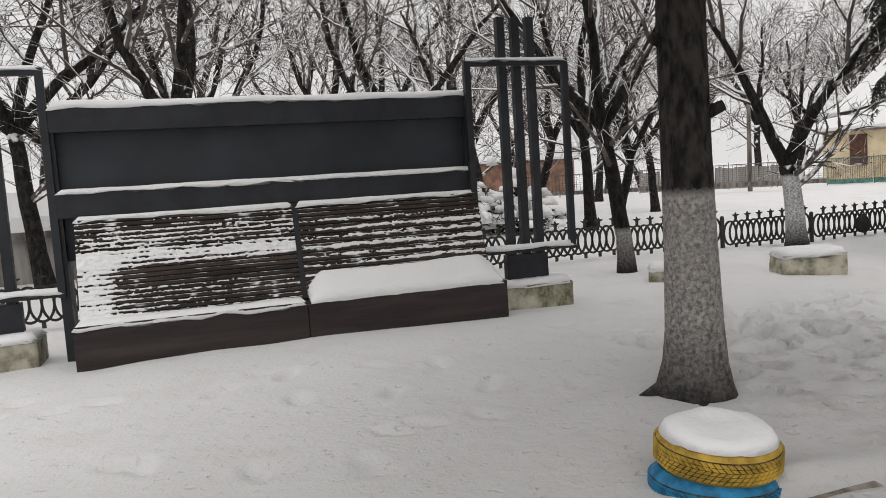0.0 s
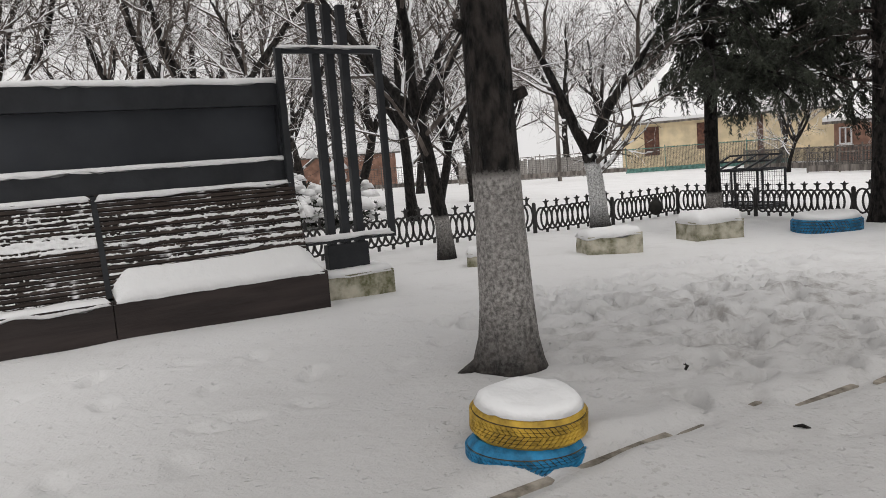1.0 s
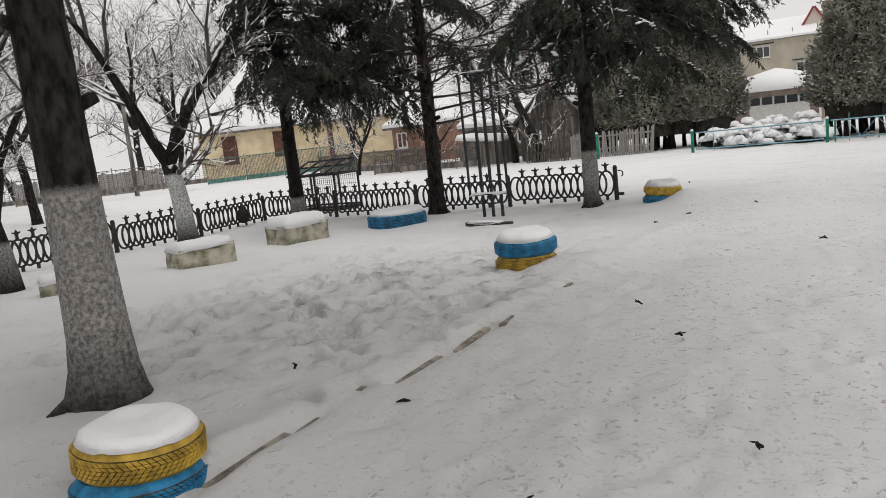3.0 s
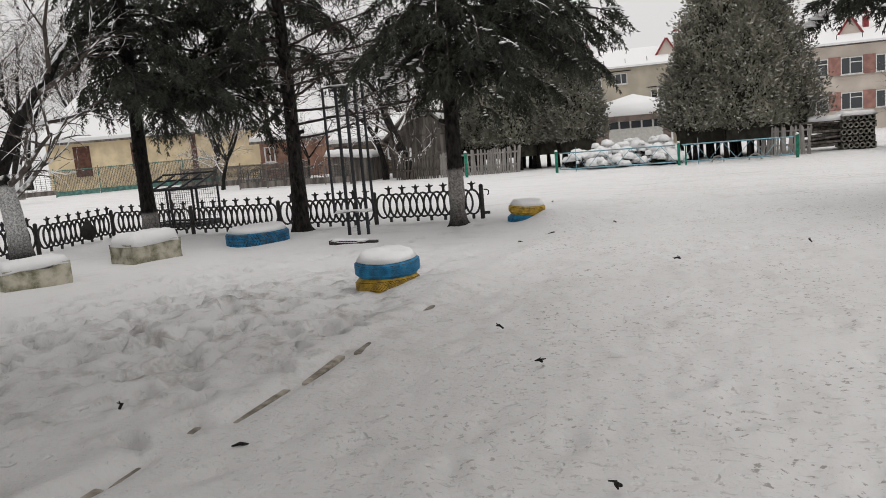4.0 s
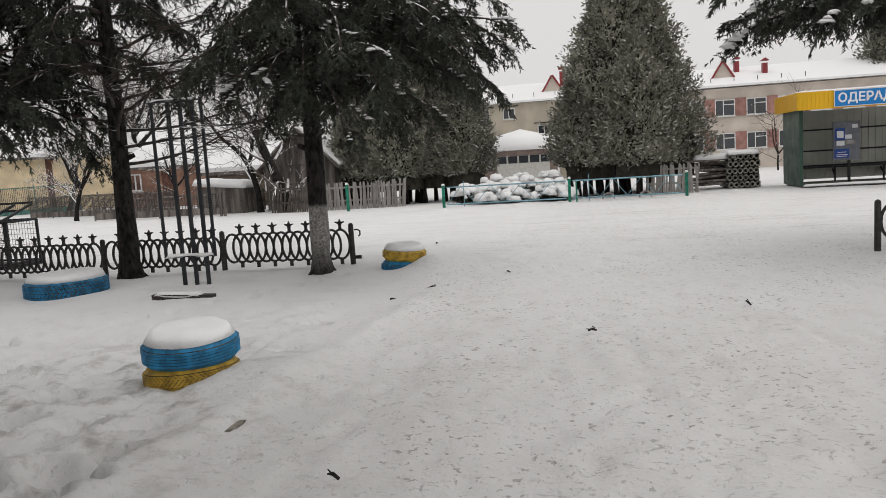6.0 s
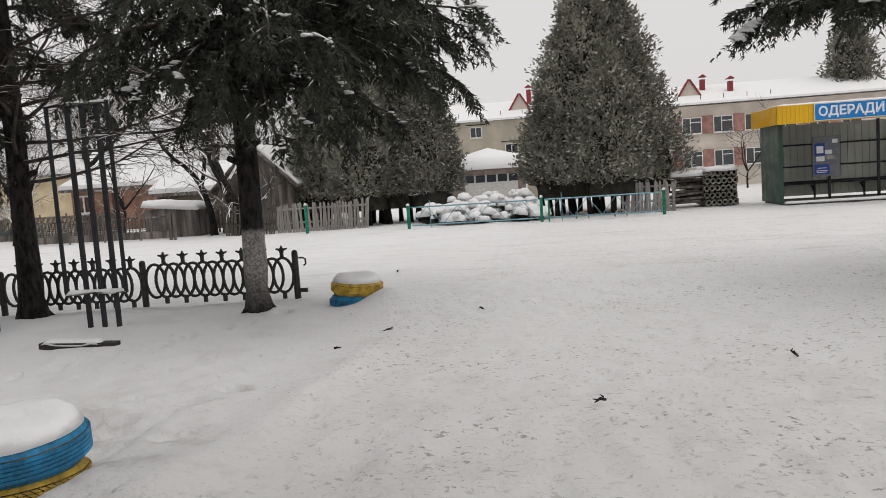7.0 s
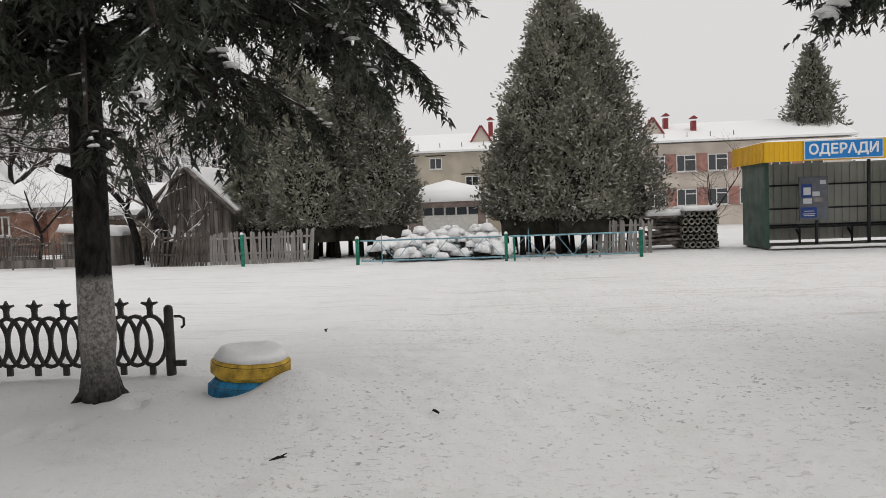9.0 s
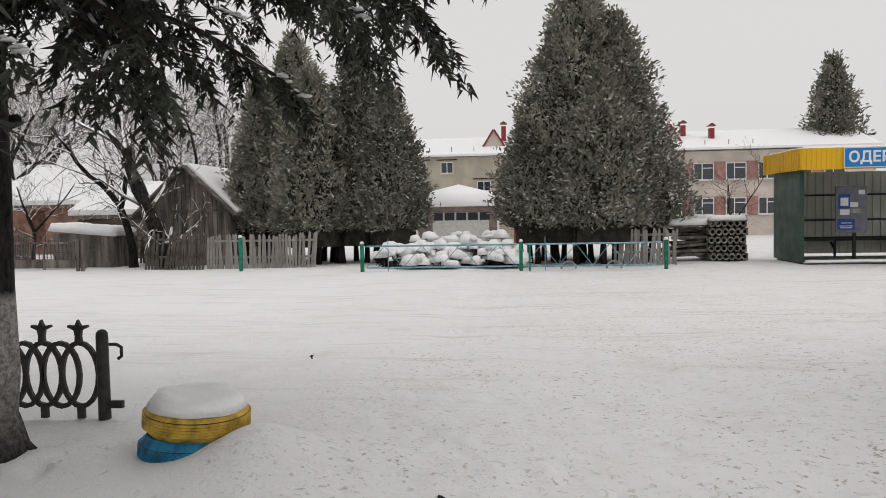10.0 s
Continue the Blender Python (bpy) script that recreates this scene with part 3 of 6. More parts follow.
def tyre_mesh(bm, R, h, treads, lug):
    """A tyre lying flat: rounded sides, a tread with real grooves."""
    side = 0.042
    prof = [(R * 0.56, 0.02), (R * 0.62, 0.0), (R * 0.86, 0.0), (R - 0.02, 0.022), (R - 0.004, side)]
    prof += [(R, side + 0.012), (R, h - side - 0.012), (R - 0.004, h - side), (R - 0.02, h - 0.022), (R * 0.86, h), (R * 0.62, h), (R * 0.56, h - 0.02)]
    rings = lathe(bm, prof, 56)
    for f in bm.faces:
        if all(abs(math.hypot(v.co.x, v.co.y) - R) < 0.006 for v in f.verts):
            f.material_index = 1
    z0, z1 = side + 0.004, h - side - 0.004
    rows = 5
    for r in range(rows):
        za, zb = z0 + (z1 - z0) * (r + 0.08) / rows, z0 + (z1 - z0) * (r + 0.92) / rows
        for k in range(treads):
            a0 = 2 * math.pi * (k + (0.5 if r % 2 else 0)) / treads
            da = 2 * math.pi / treads * (0.78 if lug else 0.985)
            sk = (da * 0.7 if lug else 0.0) * (1 if r < rows / 2 else -1)
            vs = []
            for rr in (R - 0.003, R + 0.007):
                for a, z in ((a0, za), (a0 + da, za), (a0 + da + sk, zb), (a0 + sk, zb)):
                    vs.append(bm.verts.new((rr * math.cos(a), rr * math.sin(a), z)))
            for q in ((4, 5, 6, 7), (0, 1, 5, 4), (1, 2, 6, 5), (2, 3, 7, 6), (3, 0, 4, 7)):
                bm.faces.new([vs[i] for i in q])
    return bm


def build_tyre(name_label, x, y, z, R, h, mat, tilt, seed, spin, snow, group="painted tyres", lug=True):
    t = thing("tyre", pose(x, y, z, tilt[0], tilt[1], spin), name_label, "tyre", group)
    part("casing", tyre_mesh(bmesh.new(), R, h, 62, lug), [mat, GROOVE], t)
    if snow:
        c = snow_cap("snow_cap", ("disc", 2 * R * 0.93, 2 * R * 0.93), snow, t, seed, "thick cushion of snow", droop=0.004)
        c.location = (0, 0, h - 0.012)
    return t


build_tyre("blue painted tyre half buried in snow", 2.665, 2.785, -0.07, 0.295, 0.17, BLUE, (0, 3), 1, 20, 0)
build_tyre("yellow painted tyre stacked on a blue one, snow on top", 2.69, 2.79, 0.085, 0.285, 0.185, YELLOW, (4, 2), 2, 0, 0.05)
build_tyre("yellow painted tyre half buried in snow", 7.75, 2.92, -0.07, 0.315, 0.17, YELLOW, (0, 4), 3, 40, 0)
build_tyre("blue painted tyre stacked on a yellow one, snow on top", 7.77, 2.92, 0.09, 0.32, 0.19, BLUE, (0, -3), 4, 10, 0.075, lug=False)
g3 = gz(13.2, 2.6)
build_tyre("blue painted tyre half buried in snow", 13.18, 2.72, g3 - 0.05, 0.295, 0.16, BLUE, (2, -2), 5, 70, 0)
build_tyre("yellow painted tyre stacked on a blue one, snow on top", 13.20, 2.70, g3 + 0.11, 0.295, 0.17, YELLOW, (3, -4), 6, 33, 0.075, lug=False)
gt = gz(12.5, 7.1)
build_tyre("wide low blue truck tyre, snow on top", 12.42, 7.36, gt - 0.12, 0.54, 0.34, BLUE, (0, 0), 7, 0, 0.09)


# ---- concrete blocks ----
def build_block(x, y, rz, sx, sy, h, seed, snow):
    z = gz(x, y)
    b = thing("concrete_block", pose(x, y, z, 0, 0, rz), "weathered whitewashed concrete block with moss and a snow cap", "block", "concrete blocks")
    bm = boxes(((0, 0, h / 2 - 0.06), (sx, sy, h + 0.12)))
    bmesh.ops.subdivide_edges(bm, edges=bm.edges[:], cuts=5, use_grid_fill=True)
    rnd = random.Random(seed)
    for v in bm.verts:
        p = v.co * 4 + Vector((seed * 7, 0, 0))
        v.co += Vector((noise.noise(p), noise.noise(p + Vector((9, 0, 0))), noise.noise(p + Vector((0, 9, 0))))) * 0.025
    part("body", bm, CONCRETE, b)
    c = snow_cap("snow_cap", ("rect", sx + 0.02, sy + 0.02), snow, b, seed + 30, "thick cushion of snow")
    c.location = (0, 0, h - 0.01)


build_block(6.30, 8.35, -30, 0.55, 0.40, 0.20, 1, 0.07)
build_block(7.95, 7.75, -22, 0.80, 0.48, 0.30, 2, 0.10)
build_block(10.40, 8.06, -14, 0.86, 0.55, 0.33, 3, 0.17)
pl = thing("plank", pose(11.45, 5.05, gz(11.45, 5) + 0.02, 0, 2, -88), "dark weathered plank lying in the snow", "plank")
part("board", boxes(((0, 0, 0.0), (0.78, 0.12, 0.07)), bevel=0.006), BASEWOOD, pl)
o = snow_cap("snow_strip", ("rect", 0.62, 0.12), 0.03, pl, 41)
o.location = (-0.05, 0.0, 0.034)


# ---- kerb ----
rk = random.Random(5)
kerb = tagged(new("kerb"), "row of old concrete kerb stones showing through the snow", "kerb", kind="structure")
x = 1.9
while x < 6.4:
    ln = rk.uniform(0.45, 0.95)
    bm = boxes(((0, 0, 0), (ln, 0.055, 0.14)), bevel=0.008)
    o = part("kerb_stone", bm, KERB_SNOWY, kerb)
    o.matrix_basis = pose(x + ln / 2, float(kerb_line(np.array(x + ln / 2))) + rk.uniform(-0.02, 0.02), -0.078 + rk.uniform(-0.012, 0.008), rk.uniform(-6, 6), rk.uniform(-1, 1), rk.uniform(-3, 3))
    x += ln + rk.uniform(0.01, 0.10)


# ---- cast-iron fence ----
def oval_mesh(rx, rz):
    """One cast oval ring standing in xz, round the origin."""
    V, F, seg = [], [], 20
    for k in range(seg):
        a = 2 * math.pi * k / seg
        px, pz, ux, uz = rx * math.cos(a), rz * math.sin(a), math.cos(a) * 0.016, math.sin(a) * 0.016
        V += [(px + ux, -0.013, pz + uz), (px + ux, 0.013, pz + uz), (px - ux, 0.013, pz - uz), (px - ux, -0.013, pz - uz)]
    for k in range(seg):
        a, b = 4 * k, 4 * ((k + 1) % seg)
        for q in range(4):
            F.append((a + q, a + (q + 1) % 4, b + (q + 1) % 4, b + q))
    return V, F


def finial_mesh():
    pts = [(-0.020, 0), (-0.016, 0.05), (-0.022, 0.085), (-0.062, 0.105), (-0.056, 0.118), (-0.018, 0.112), (-0.010, 0.125), (0, 0.150), (0.010, 0.125), (0.018, 0.112), (0.056, 0.118), (0.062, 0.105), (0.022, 0.085), (0.016, 0.05), (0.020, 0)]
    bm = bmesh.new()
    prism(bm, [(x * 1.2, y * 1.12) for x, y in pts], 0.030, pose(0, 0.015, 0, 90, 0, 0))
    return bm


def build_fence(a, b, panels, label, first_post, last_post):
    d = Vector((b[0] - a[0], b[1] - a[1], 0))
    f = tagged(new("fence"), label, "fence")
    rz = math.degrees(math.atan2(d.y, d.x))
    L = d.length / panels
    pm = fm = cm = None
    n = 14
    for i in range(panels + 1):
        q = Vector((a[0], a[1], 0)) + d * i / panels
        if not ((i == 0 and not first_post) or (i == panels and not last_post)):
            if cm is None:
                bm = bmesh.new()
                rings = lathe(bm, [(0.042, -0.15), (0.040, 0.555), (0.037, 0.58), (0.024, 0.597), (0.004, 0.604)], 12)
                bm.faces.new(rings[-1])
                cm = part("post", bm, IRON, f, smooth=True)
                cm.matrix_basis = pose(q.x, q.y, gz(q.x, q.y))
            else:
                share("post", cm, f, pose(q.x, q.y, gz(q.x, q.y)))
        if i == panels:
            break
        mid = q + d * 0.5 / panels
        step = (L - 0.07) / (n + 1)
        m = pose(q.x, q.y, gz(mid.x, mid.y) + 0.03 + random.uniform(-0.01, 0.01), 0, 0, rz) @ pose(0.035 + step / 2, 0, 0)
        for j in range(n):
            mj = m @ pose((j + 0.5) * step, 0.005 if j % 2 else -0.005, 0.29)
            if pm is None:
                V, F = oval_mesh(step, 0.218)
                pm = raw("oval", V, F, IRON, f)
                pm.matrix_basis = mj
            else:
                share("oval", pm, f, mj)
            if j % 2:
                mk = m @ pose((j + 0.5) * step, 0, 0.50)
                if fm is None:
                    fm = part("finial", finial_mesh(), IRON, f)
                    fm.matrix_basis = mk
                    foot = part("foot", boxes(((0, 0, 0), (0.05, 0.026, 0.09))), IRON, f)
                    foot.matrix_basis = mk @ pose(0, 0, -0.465)
                else:
                    share("finial", fm, f, mk)
                    share("foot", foot, f, mk @ pose(0, 0, -0.465))
    return f


build_fence((14.1, 12.0), (13.88, 3.65), 4, "low black cast-iron fence of overlapping ovals with crown finials", True, True)
build_fence((5.3, 11.35), (14.15, 12.0), 4, "low black cast-iron fence of overlapping ovals with crown finials", True, False)
build_fence((-5.1, 9.5), (5.3, 11.35), 5, "low black cast-iron fence of overlapping ovals with crown finials", True, False)
build_fence((13.5, -3.40), (13.75, -9.8), 3, "low black cast-iron fence of overlapping ovals with crown finials", True, True)


# ---- litter on the snow ----
def litter(spots, label):
    rnd = random.Random(6)
    for x, y, L in spots:
        L *= 0.8
        t = thing("twig", pose(x, y, gz(x, y) - 0.005, 0, 0, rnd.uniform(0, 360)), label, "twig", "twigs on the snow")
        V, F = [], []
        p = [Vector((-L / 2, 0, 0.0)), Vector((0, rnd.uniform(-0.02, 0.02), 0.02)), Vector((L / 2, 0, 0.012))]
        tube(V, F, p, [0.008, 0.010, 0.004], 6)
        for _ in range(2):
            q = p[1] + Vector((rnd.uniform(-L / 3, L / 3), 0, 0))
            tube(V, F, [q, q + Vector((rnd.uniform(-0.04, 0.04), rnd.uniform(-0.03, 0.03), 0.01))], [0.006, 0.003], 5)
        raw("stick", V, F, BARK, t)


litter(((3.86, 2.63, 0.05), (3.87, 2.10, 0.10), (6.1, 1.35, 0.08), (3.0, 1.0, 0.10), (3.0, 0.55, 0.07), (2.2, 1.0, 0.09), (2.6, 0.75, 0.12), (3.7, 0.25, 0.07), (5.3, 0.9, 0.06), (4.3, 3.2, 0.08), (6.4, 4.4, 0.12), (5.2, 3.9, 0.1), (9.4, 2.2, 0.09), (10.9, 2.3, 0.10), (11.6, 2.0, 0.12), (9.1, 0.2, 0.14), (10.2, -1.2, 0.12), (12.5, 1.2, 0.06), (16.0, 2.8, 0.08)), "short dark twig lying on the trodden snow")

bag = thing("rubbish_bag", pose(13.2, 11.80, gz(13.2, 11.8) + 0.02), "black plastic bag hung on the iron fence", "bag")
bm = bmesh.new()
bmesh.ops.create_icosphere(bm, subdivisions=3, radius=0.16)
for v in bm.verts:
    k = 1 + 0.35 * noise.noise(v.co * 9) - 0.5 * max(0, v.co.z / 0.16) ** 2
    v.co = Vector((v.co.x * k, v.co.y * k * 0.7, v.co.z * 1.25 + 0.26))
part("sack", bm, RUBBER, bag, "", True)

hook = thing("gate_hook", pose(13.88, 3.60, gz(13.88, 3.6)), "old iron hinge band on the fence post", "hinge")
V, F = [], []
tube(V, F, [(0.0, 0.0, 0.50), (0.0, -0.05, 0.50), (0.0, -0.085, 0.48), (0.0, -0.085, 0.42), (0.0, -0.06, 0.40)], [0.012] * 5, 7)
raw("hook", V, F, IRON, hook)
part("lug", boxes(((0, -0.04, 0.09), (0.03, 0.09, 0.05))), IRON, hook)

# ---- buildings and far things ----
PLASTER_Y = material("yellow_plaster", (0.76, 0.63, 0.42), 0.9, var=0.15, scale=1.2, bump=0.2)
PLASTER_B = material("beige_brick_wall", (0.52, 0.47, 0.38), 0.9, var=0.12, scale=0.6, bump=0.2)
PLASTER_P = material("pale_pink_plaster", (0.62, 0.55, 0.48), 0.9, var=0.12, scale=0.6, bump=0.2)
BRICK = material("red_brick_panel", (0.36, 0.195, 0.165), 0.9, var=0.2, scale=2, bump=0.2)
GARAGEBRICK = material("grey_brown_brick", (0.22, 0.17, 0.15), 0.9, var=0.2, scale=2)
REDROOF = material("red_sheet_metal", (0.27, 0.045, 0.05), 0.5, var=0.2)
WHITEFRAME = material("white_window_plastic", (0.75, 0.75, 0.74), 0.4, var=0.08)
GREYWOOD = material("weathered_grey_boards", (0.20, 0.178, 0.16), 0.95, var=0.45, scale=2.5, stretch=(2, 2, 0.3), bump=0.5)
PALEWOOD = material("pale_grey_pickets", (0.34, 0.32, 0.30), 0.95, var=0.35, scale=3, stretch=(2, 2, 0.3), bump=0.4)
LOG = material("old_log_wall", (0.16, 0.13, 0.10), 0.95, var=0.4, scale=3, stretch=(0.3, 0.3, 3), bump=0.5)
TERRACOTTA = material("faded_terracotta_wall", (0.33, 0.19, 0.14), 0.9, var=0.3, scale=1.5)
BROWN = material("brown_door_paint", (0.14, 0.065, 0.045), 0.7, var=0.3)
SHEETGREEN = material("dark_green_sheet", (0.035, 0.075, 0.055), 0.5, var=0.15, scale=1)
SHEETGREY = material("grey_green_profiled_sheet", (0.52, 0.53, 0.47), 0.5, var=0.12, scale=1)
SIGNYELLOW = material("yellow_profiled_sheet", (0.72, 0.42, 0.015), 0.5, var=0.08, scale=1)
SIGNBLUE = material("blue_sign_face", (0.012, 0.20, 0.55), 0.4, var=0.05, scale=1)
PAPER = material("white_paper", (0.75, 0.76, 0.78), 0.7, var=0.05)
BOARDGREY = material("grey_notice_board", (0.17, 0.18, 0.21), 0.5, var=0.15)
NOTICEBLUE = material("blue_notice", (0.02, 0.07, 0.30), 0.5, var=0.1)
GARAGE = material("pale_garage_door", (0.50, 0.49, 0.46), 0.6, var=0.1)
GLASS = bpy.data.materials.new("window_glass")
GLASS.use_nodes = True
_g = GLASS.node_tree.nodes["Principled BSDF"]
_g.inputs["Base Color"].default_value, _g.inputs["Roughness"].default_value, _g.inputs["Specular IOR Level"].default_value = (0.035, 0.04, 0.045, 1), 0.06, 0.7


def window(parent, m, w, h, split=0.45, transom=True):
    """A window seen from local -y, its lower left corner at the origin."""
    wd = part("window", boxes(((w / 2, 0.03, h / 2), (w, 0.02, h))), GLASS, parent)
    wd.matrix_basis = m
    f = 0.07
    items = [((f / 2, 0, h / 2), (f, 0.06, h)), ((w - f / 2, 0, h / 2), (f, 0.06, h)), ((w / 2, 0, f / 2), (w - 2 * f, 0.06, f)), ((w / 2, 0, h - f / 2), (w - 2 * f, 0.06, f)), ((w * split, 0, h / 2), (f, 0.055, h - 2 * f))]
    if transom:
        items.append(((w * (1 + split) / 2, 0, h * 0.70), (w * (1 - split) - 1.5 * f, 0.05, f)))
    part("window_frame", boxes(*items), WHITEFRAME, wd)
    part("window_sill", boxes(((w / 2, -0.06, -0.04), (w + 0.12, 0.18, 0.05))), WHITEFRAME, wd)
    return wd


def gable(bm, x0, x1, y0, y1, z0, z1, t=0.10, hip=0.0, over=0.3):
    """A roof slab with its ridge along x; hip: how far the ridge stops short of the ends."""
    x0, x1, y0, y1 = x0 - over, x1 + over, y0 - over, y1 + over
    ym = (y0 + y1) / 2
    lo = [(x0, y0), (x1, y0), (x1, y1), (x0, y1)]
    a = [bm.verts.new((x, y, z0)) for x, y in lo]
    b = [bm.verts.new((x, y, z0 + t)) for x, y in lo]
    r = [bm.verts.new((x0 + hip, ym, z1 + t)), bm.verts.new((x1 - hip, ym, z1 + t))]
    for i in range(4):
        bm.faces.new((a[i], a[(i + 1) % 4], b[(i + 1) % 4], b[i]))
    bm.faces.new((b[0], b[1], r[1], r[0]))
    bm.faces.new((b[2], b[3], r[0], r[1]))
    bm.faces.new((b[1], b[2], r[1]))
    bm.faces.new((b[3], b[0], r[0]))
    bm.faces.new((a[3], a[2], a[1], a[0]))
    return bm


def build_school():
    s = thing("school_building", pose(75, 0, -1.0), "two-storey school with red brick panels and a snowy roof", "building")
    z = 1.0
    # local axes: the facade lies in x = 0 and faces -x
    part("wall", boxes(((6, 8.8, (6.2 + z) / 2 - 0.2), (12, 14.4, 6.4 + z))), PLASTER_B, s, "beige brick wall of the older wing")
    part("wall", boxes(((6.1, -13.2, (6.2 + z) / 2 - 0.2), (12, 29.6, 6.3 + z))), PLASTER_P, s, "pale pink plastered wall")
    f = lambda y, h: pose(-0.03, y, h + z, 0, 0, -90)
    for y, h, w, hh, tr in ((10.23, 4.3, 1.2, 1.4, True), (7.78, 4.69, 1.1, 0.98, False), (4.64, 3.12, 1.18, 0.86, False)):
        window(s, f(y, h), w, hh, 0.5, tr)
        part("lintel", boxes(((-0.03, y - w / 2, h + hh + 0.2 + z), (0.06, w + 0.7, 0.09))), BASEWOOD, s)
    for row in (3.62, 0.70):
        for i in range(-3, 5):
            y = -13.55 - i * 2.62
            window(s, f(y, row).copy(), 1.66, 1.42, 0.42)
            part("brick_panel", boxes(((-0.02, y + 0.48, row + 0.74 + z), (0.05, 0.94, 1.55))), BRICK, s)
    bm = bmesh.new()
    gable(bm, -28, 16, -0.2, 12.2, 0, 2.0, 0.18, over=0.35)
    bmesh.ops.rotate(bm, matrix=Matrix.Rotation(radians(90), 3, "Z"), verts=bm.verts)
    bmesh.ops.translate(bm, vec=(12, 0, 6.12 + z), verts=bm.verts)
    part("roof", bm, SNOW, s, "snow-covered roof")
    part("gutter", boxes(((-0.42, -6, 6.16 + z), (0.1, 44, 0.12))), STEEL, s)
    for i in range(20):
        part("snow_guard", boxes(((0.5, -18.5 + 1.95 * i, 6.75 + z), (0.05, 0.05, 0.5))), STEEL, s)
    for y, zz in ((2.4, 8.4), (-13.5, 8.0), (-15.7, 7.55), (10.9, 7.9)):
        c = part("chimney", boxes(((4.2 if zz > 7.7 else 3.0, y, zz + z), (0.6, 0.42, 1.3))), REDROOF, s, "red metal-clad chimney")
        bm = bmesh.new()
        gable(bm, -0.3, 0.3, -0.25, 0.25, 0, 0.22, 0.04, over=0.08)
        bmesh.ops.translate(bm, vec=(4.2 if zz > 7.7 else 3.0, y, zz + 0.85 + z), verts=bm.verts)
        part("chimney_cap", bm, REDROOF, c)
    for y in (3.23, -12.0):
        d = bmesh.new()
        prism(d, [(-0.95, 0), (0.95, 0), (0, 1.5)], 2.4, pose(2.2, y, 7.0 + z, 90, 0, 90))
        dm = part("dormer", d, PLASTER_P, s)
        t = boxes(((2.15, y - 0.55, 7.75 + z), (0.2, 0.16, 1.95), (-32, 0, 0)), ((2.15, y + 0.55, 7.75 + z), (0.2, 0.16, 1.95), (32, 0, 0)))
        part("dormer_trim", t, REDROOF, dm)
    # garage porch
    p = part("garage", boxes(((-2.2, 6.0, 0.45 + z), (4.3, 6.4, 2.6))), GARAGEBRICK, s, "brown brick garage annexe")
    part("garage_door", boxes(((-4.37, 5.75, 0.15 + z), (0.06, 4.6, 2.3))), GARAGE, s)
    for i in range(5):
        part("door_pane", boxes(((-4.42, 7.6 - 0.95 * i, 0.98 + z), (0.03, 0.8, 0.62))), GLASS, s)
    bm = bmesh.new()
    gable(bm, -4.8, 0.2, 2.6, 9.4, 0, 0.95, 0.9, hip=2.0, over=0.2)
    bmesh.ops.translate(bm, vec=(0, 0, 1.78 + z), verts=bm.verts)
    part("garage_roof", bm, SNOW, s, "thick snow on the garage roof", True)
    for y in (2.7, 9.3):
        part("porch_post", boxes(((-4.7, y, 0.4 + z), (0.16, 0.16, 2.8))), WHITEFRAME, s)
    return s


build_school()


def build_house(name, m, L, depth, eave, ridge, hip, wall, label, openings=(), over=0.4, roof_thick=0.22):
    """Front wall along local x from 0 to L, facing -y."""
    h = thing(name, m, label, "house" if name == "house" else "shed")
    part("wall", boxes(((L / 2, depth / 2, eave / 2 - 0.3), (L, depth, eave + 0.6))), wall, h)
    bm = bmesh.new()
    gable(bm, 0, L, 0, depth, 0, ridge - eave, roof_thick, hip, over)
    bmesh.ops.translate(bm, vec=(0, 0, eave), verts=bm.verts)
    part("roof", bm, SNOW, h, "snow-covered roof")
    part("eave_board", boxes(((L / 2, -over, eave - 0.05), (L + 2 * over, 0.05, 0.14))), GREYWOOD, h)
    for x, z, w, hh, kind in openings:
        if kind == "window":
            window(h, pose(x, -0.02, z), w, hh, 0.5, False)
        else:
            part("door" if hh > 1.6 else "shutter", boxes(((x + w / 2, -0.02, z + hh / 2), (w, 0.06, hh))), BROWN, h)
    return h


ang = math.degrees(math.atan2(-0.89, 0.45))
build_house("house", pose(39, 39, -0.3, 0, 0, ang), 13.5, 9, 3.3, 8.0, 3.2, PLASTER_Y, "low yellow plastered house with a snowy hipped roof",
            ((1.6, 1.1, 1.0, 1.9, "shutter"), (5.1, 1.3, 0.9, 1.7, "shutter"), (8.8, 0.2, 0.35, 3.0, "pipe")))
build_house("house", pose(40, 24.2, -0.13, 0, 0, -90), 4.0, 5, 2.12, 3.7, 1.4, TERRACOTTA, "small faded terracotta house with a snowy hipped roof",
            ((0.3, 0.9, 0.7, 0.9, "window"), (2.2, 0.3, 0.6, 1.6, "door")))
build_house("wooden_shed", pose(36, 17.4, -0.13, 0, 0, -90), 4.2, 4.2, 1.62, 2.75, 0.3, LOG, "low log shed under a thick snow roof", ((2.9, 0.7, 0.7, 0.6, "window"),), 0.25)
build_house("house", pose(52, 31.5, -0.3, 0, 0, -75), 9, 6, 2.6, 5.0, 0.4, TERRACOTTA, "distant brick house with a snowy roof", ((1.5, 0.9, 1, 1.2, "window"), (5, 0.9, 1, 1.2, "window")))
build_house("house", pose(20, 62, -0.3, 0, 0, -20), 12, 7, 2.8, 5.4, 0.4, TERRACOTTA, "distant orange brick house with a snowy roof", ((2, 0.9, 1, 1.2, "window"), (6, 0.9, 1, 1.2, "window")))


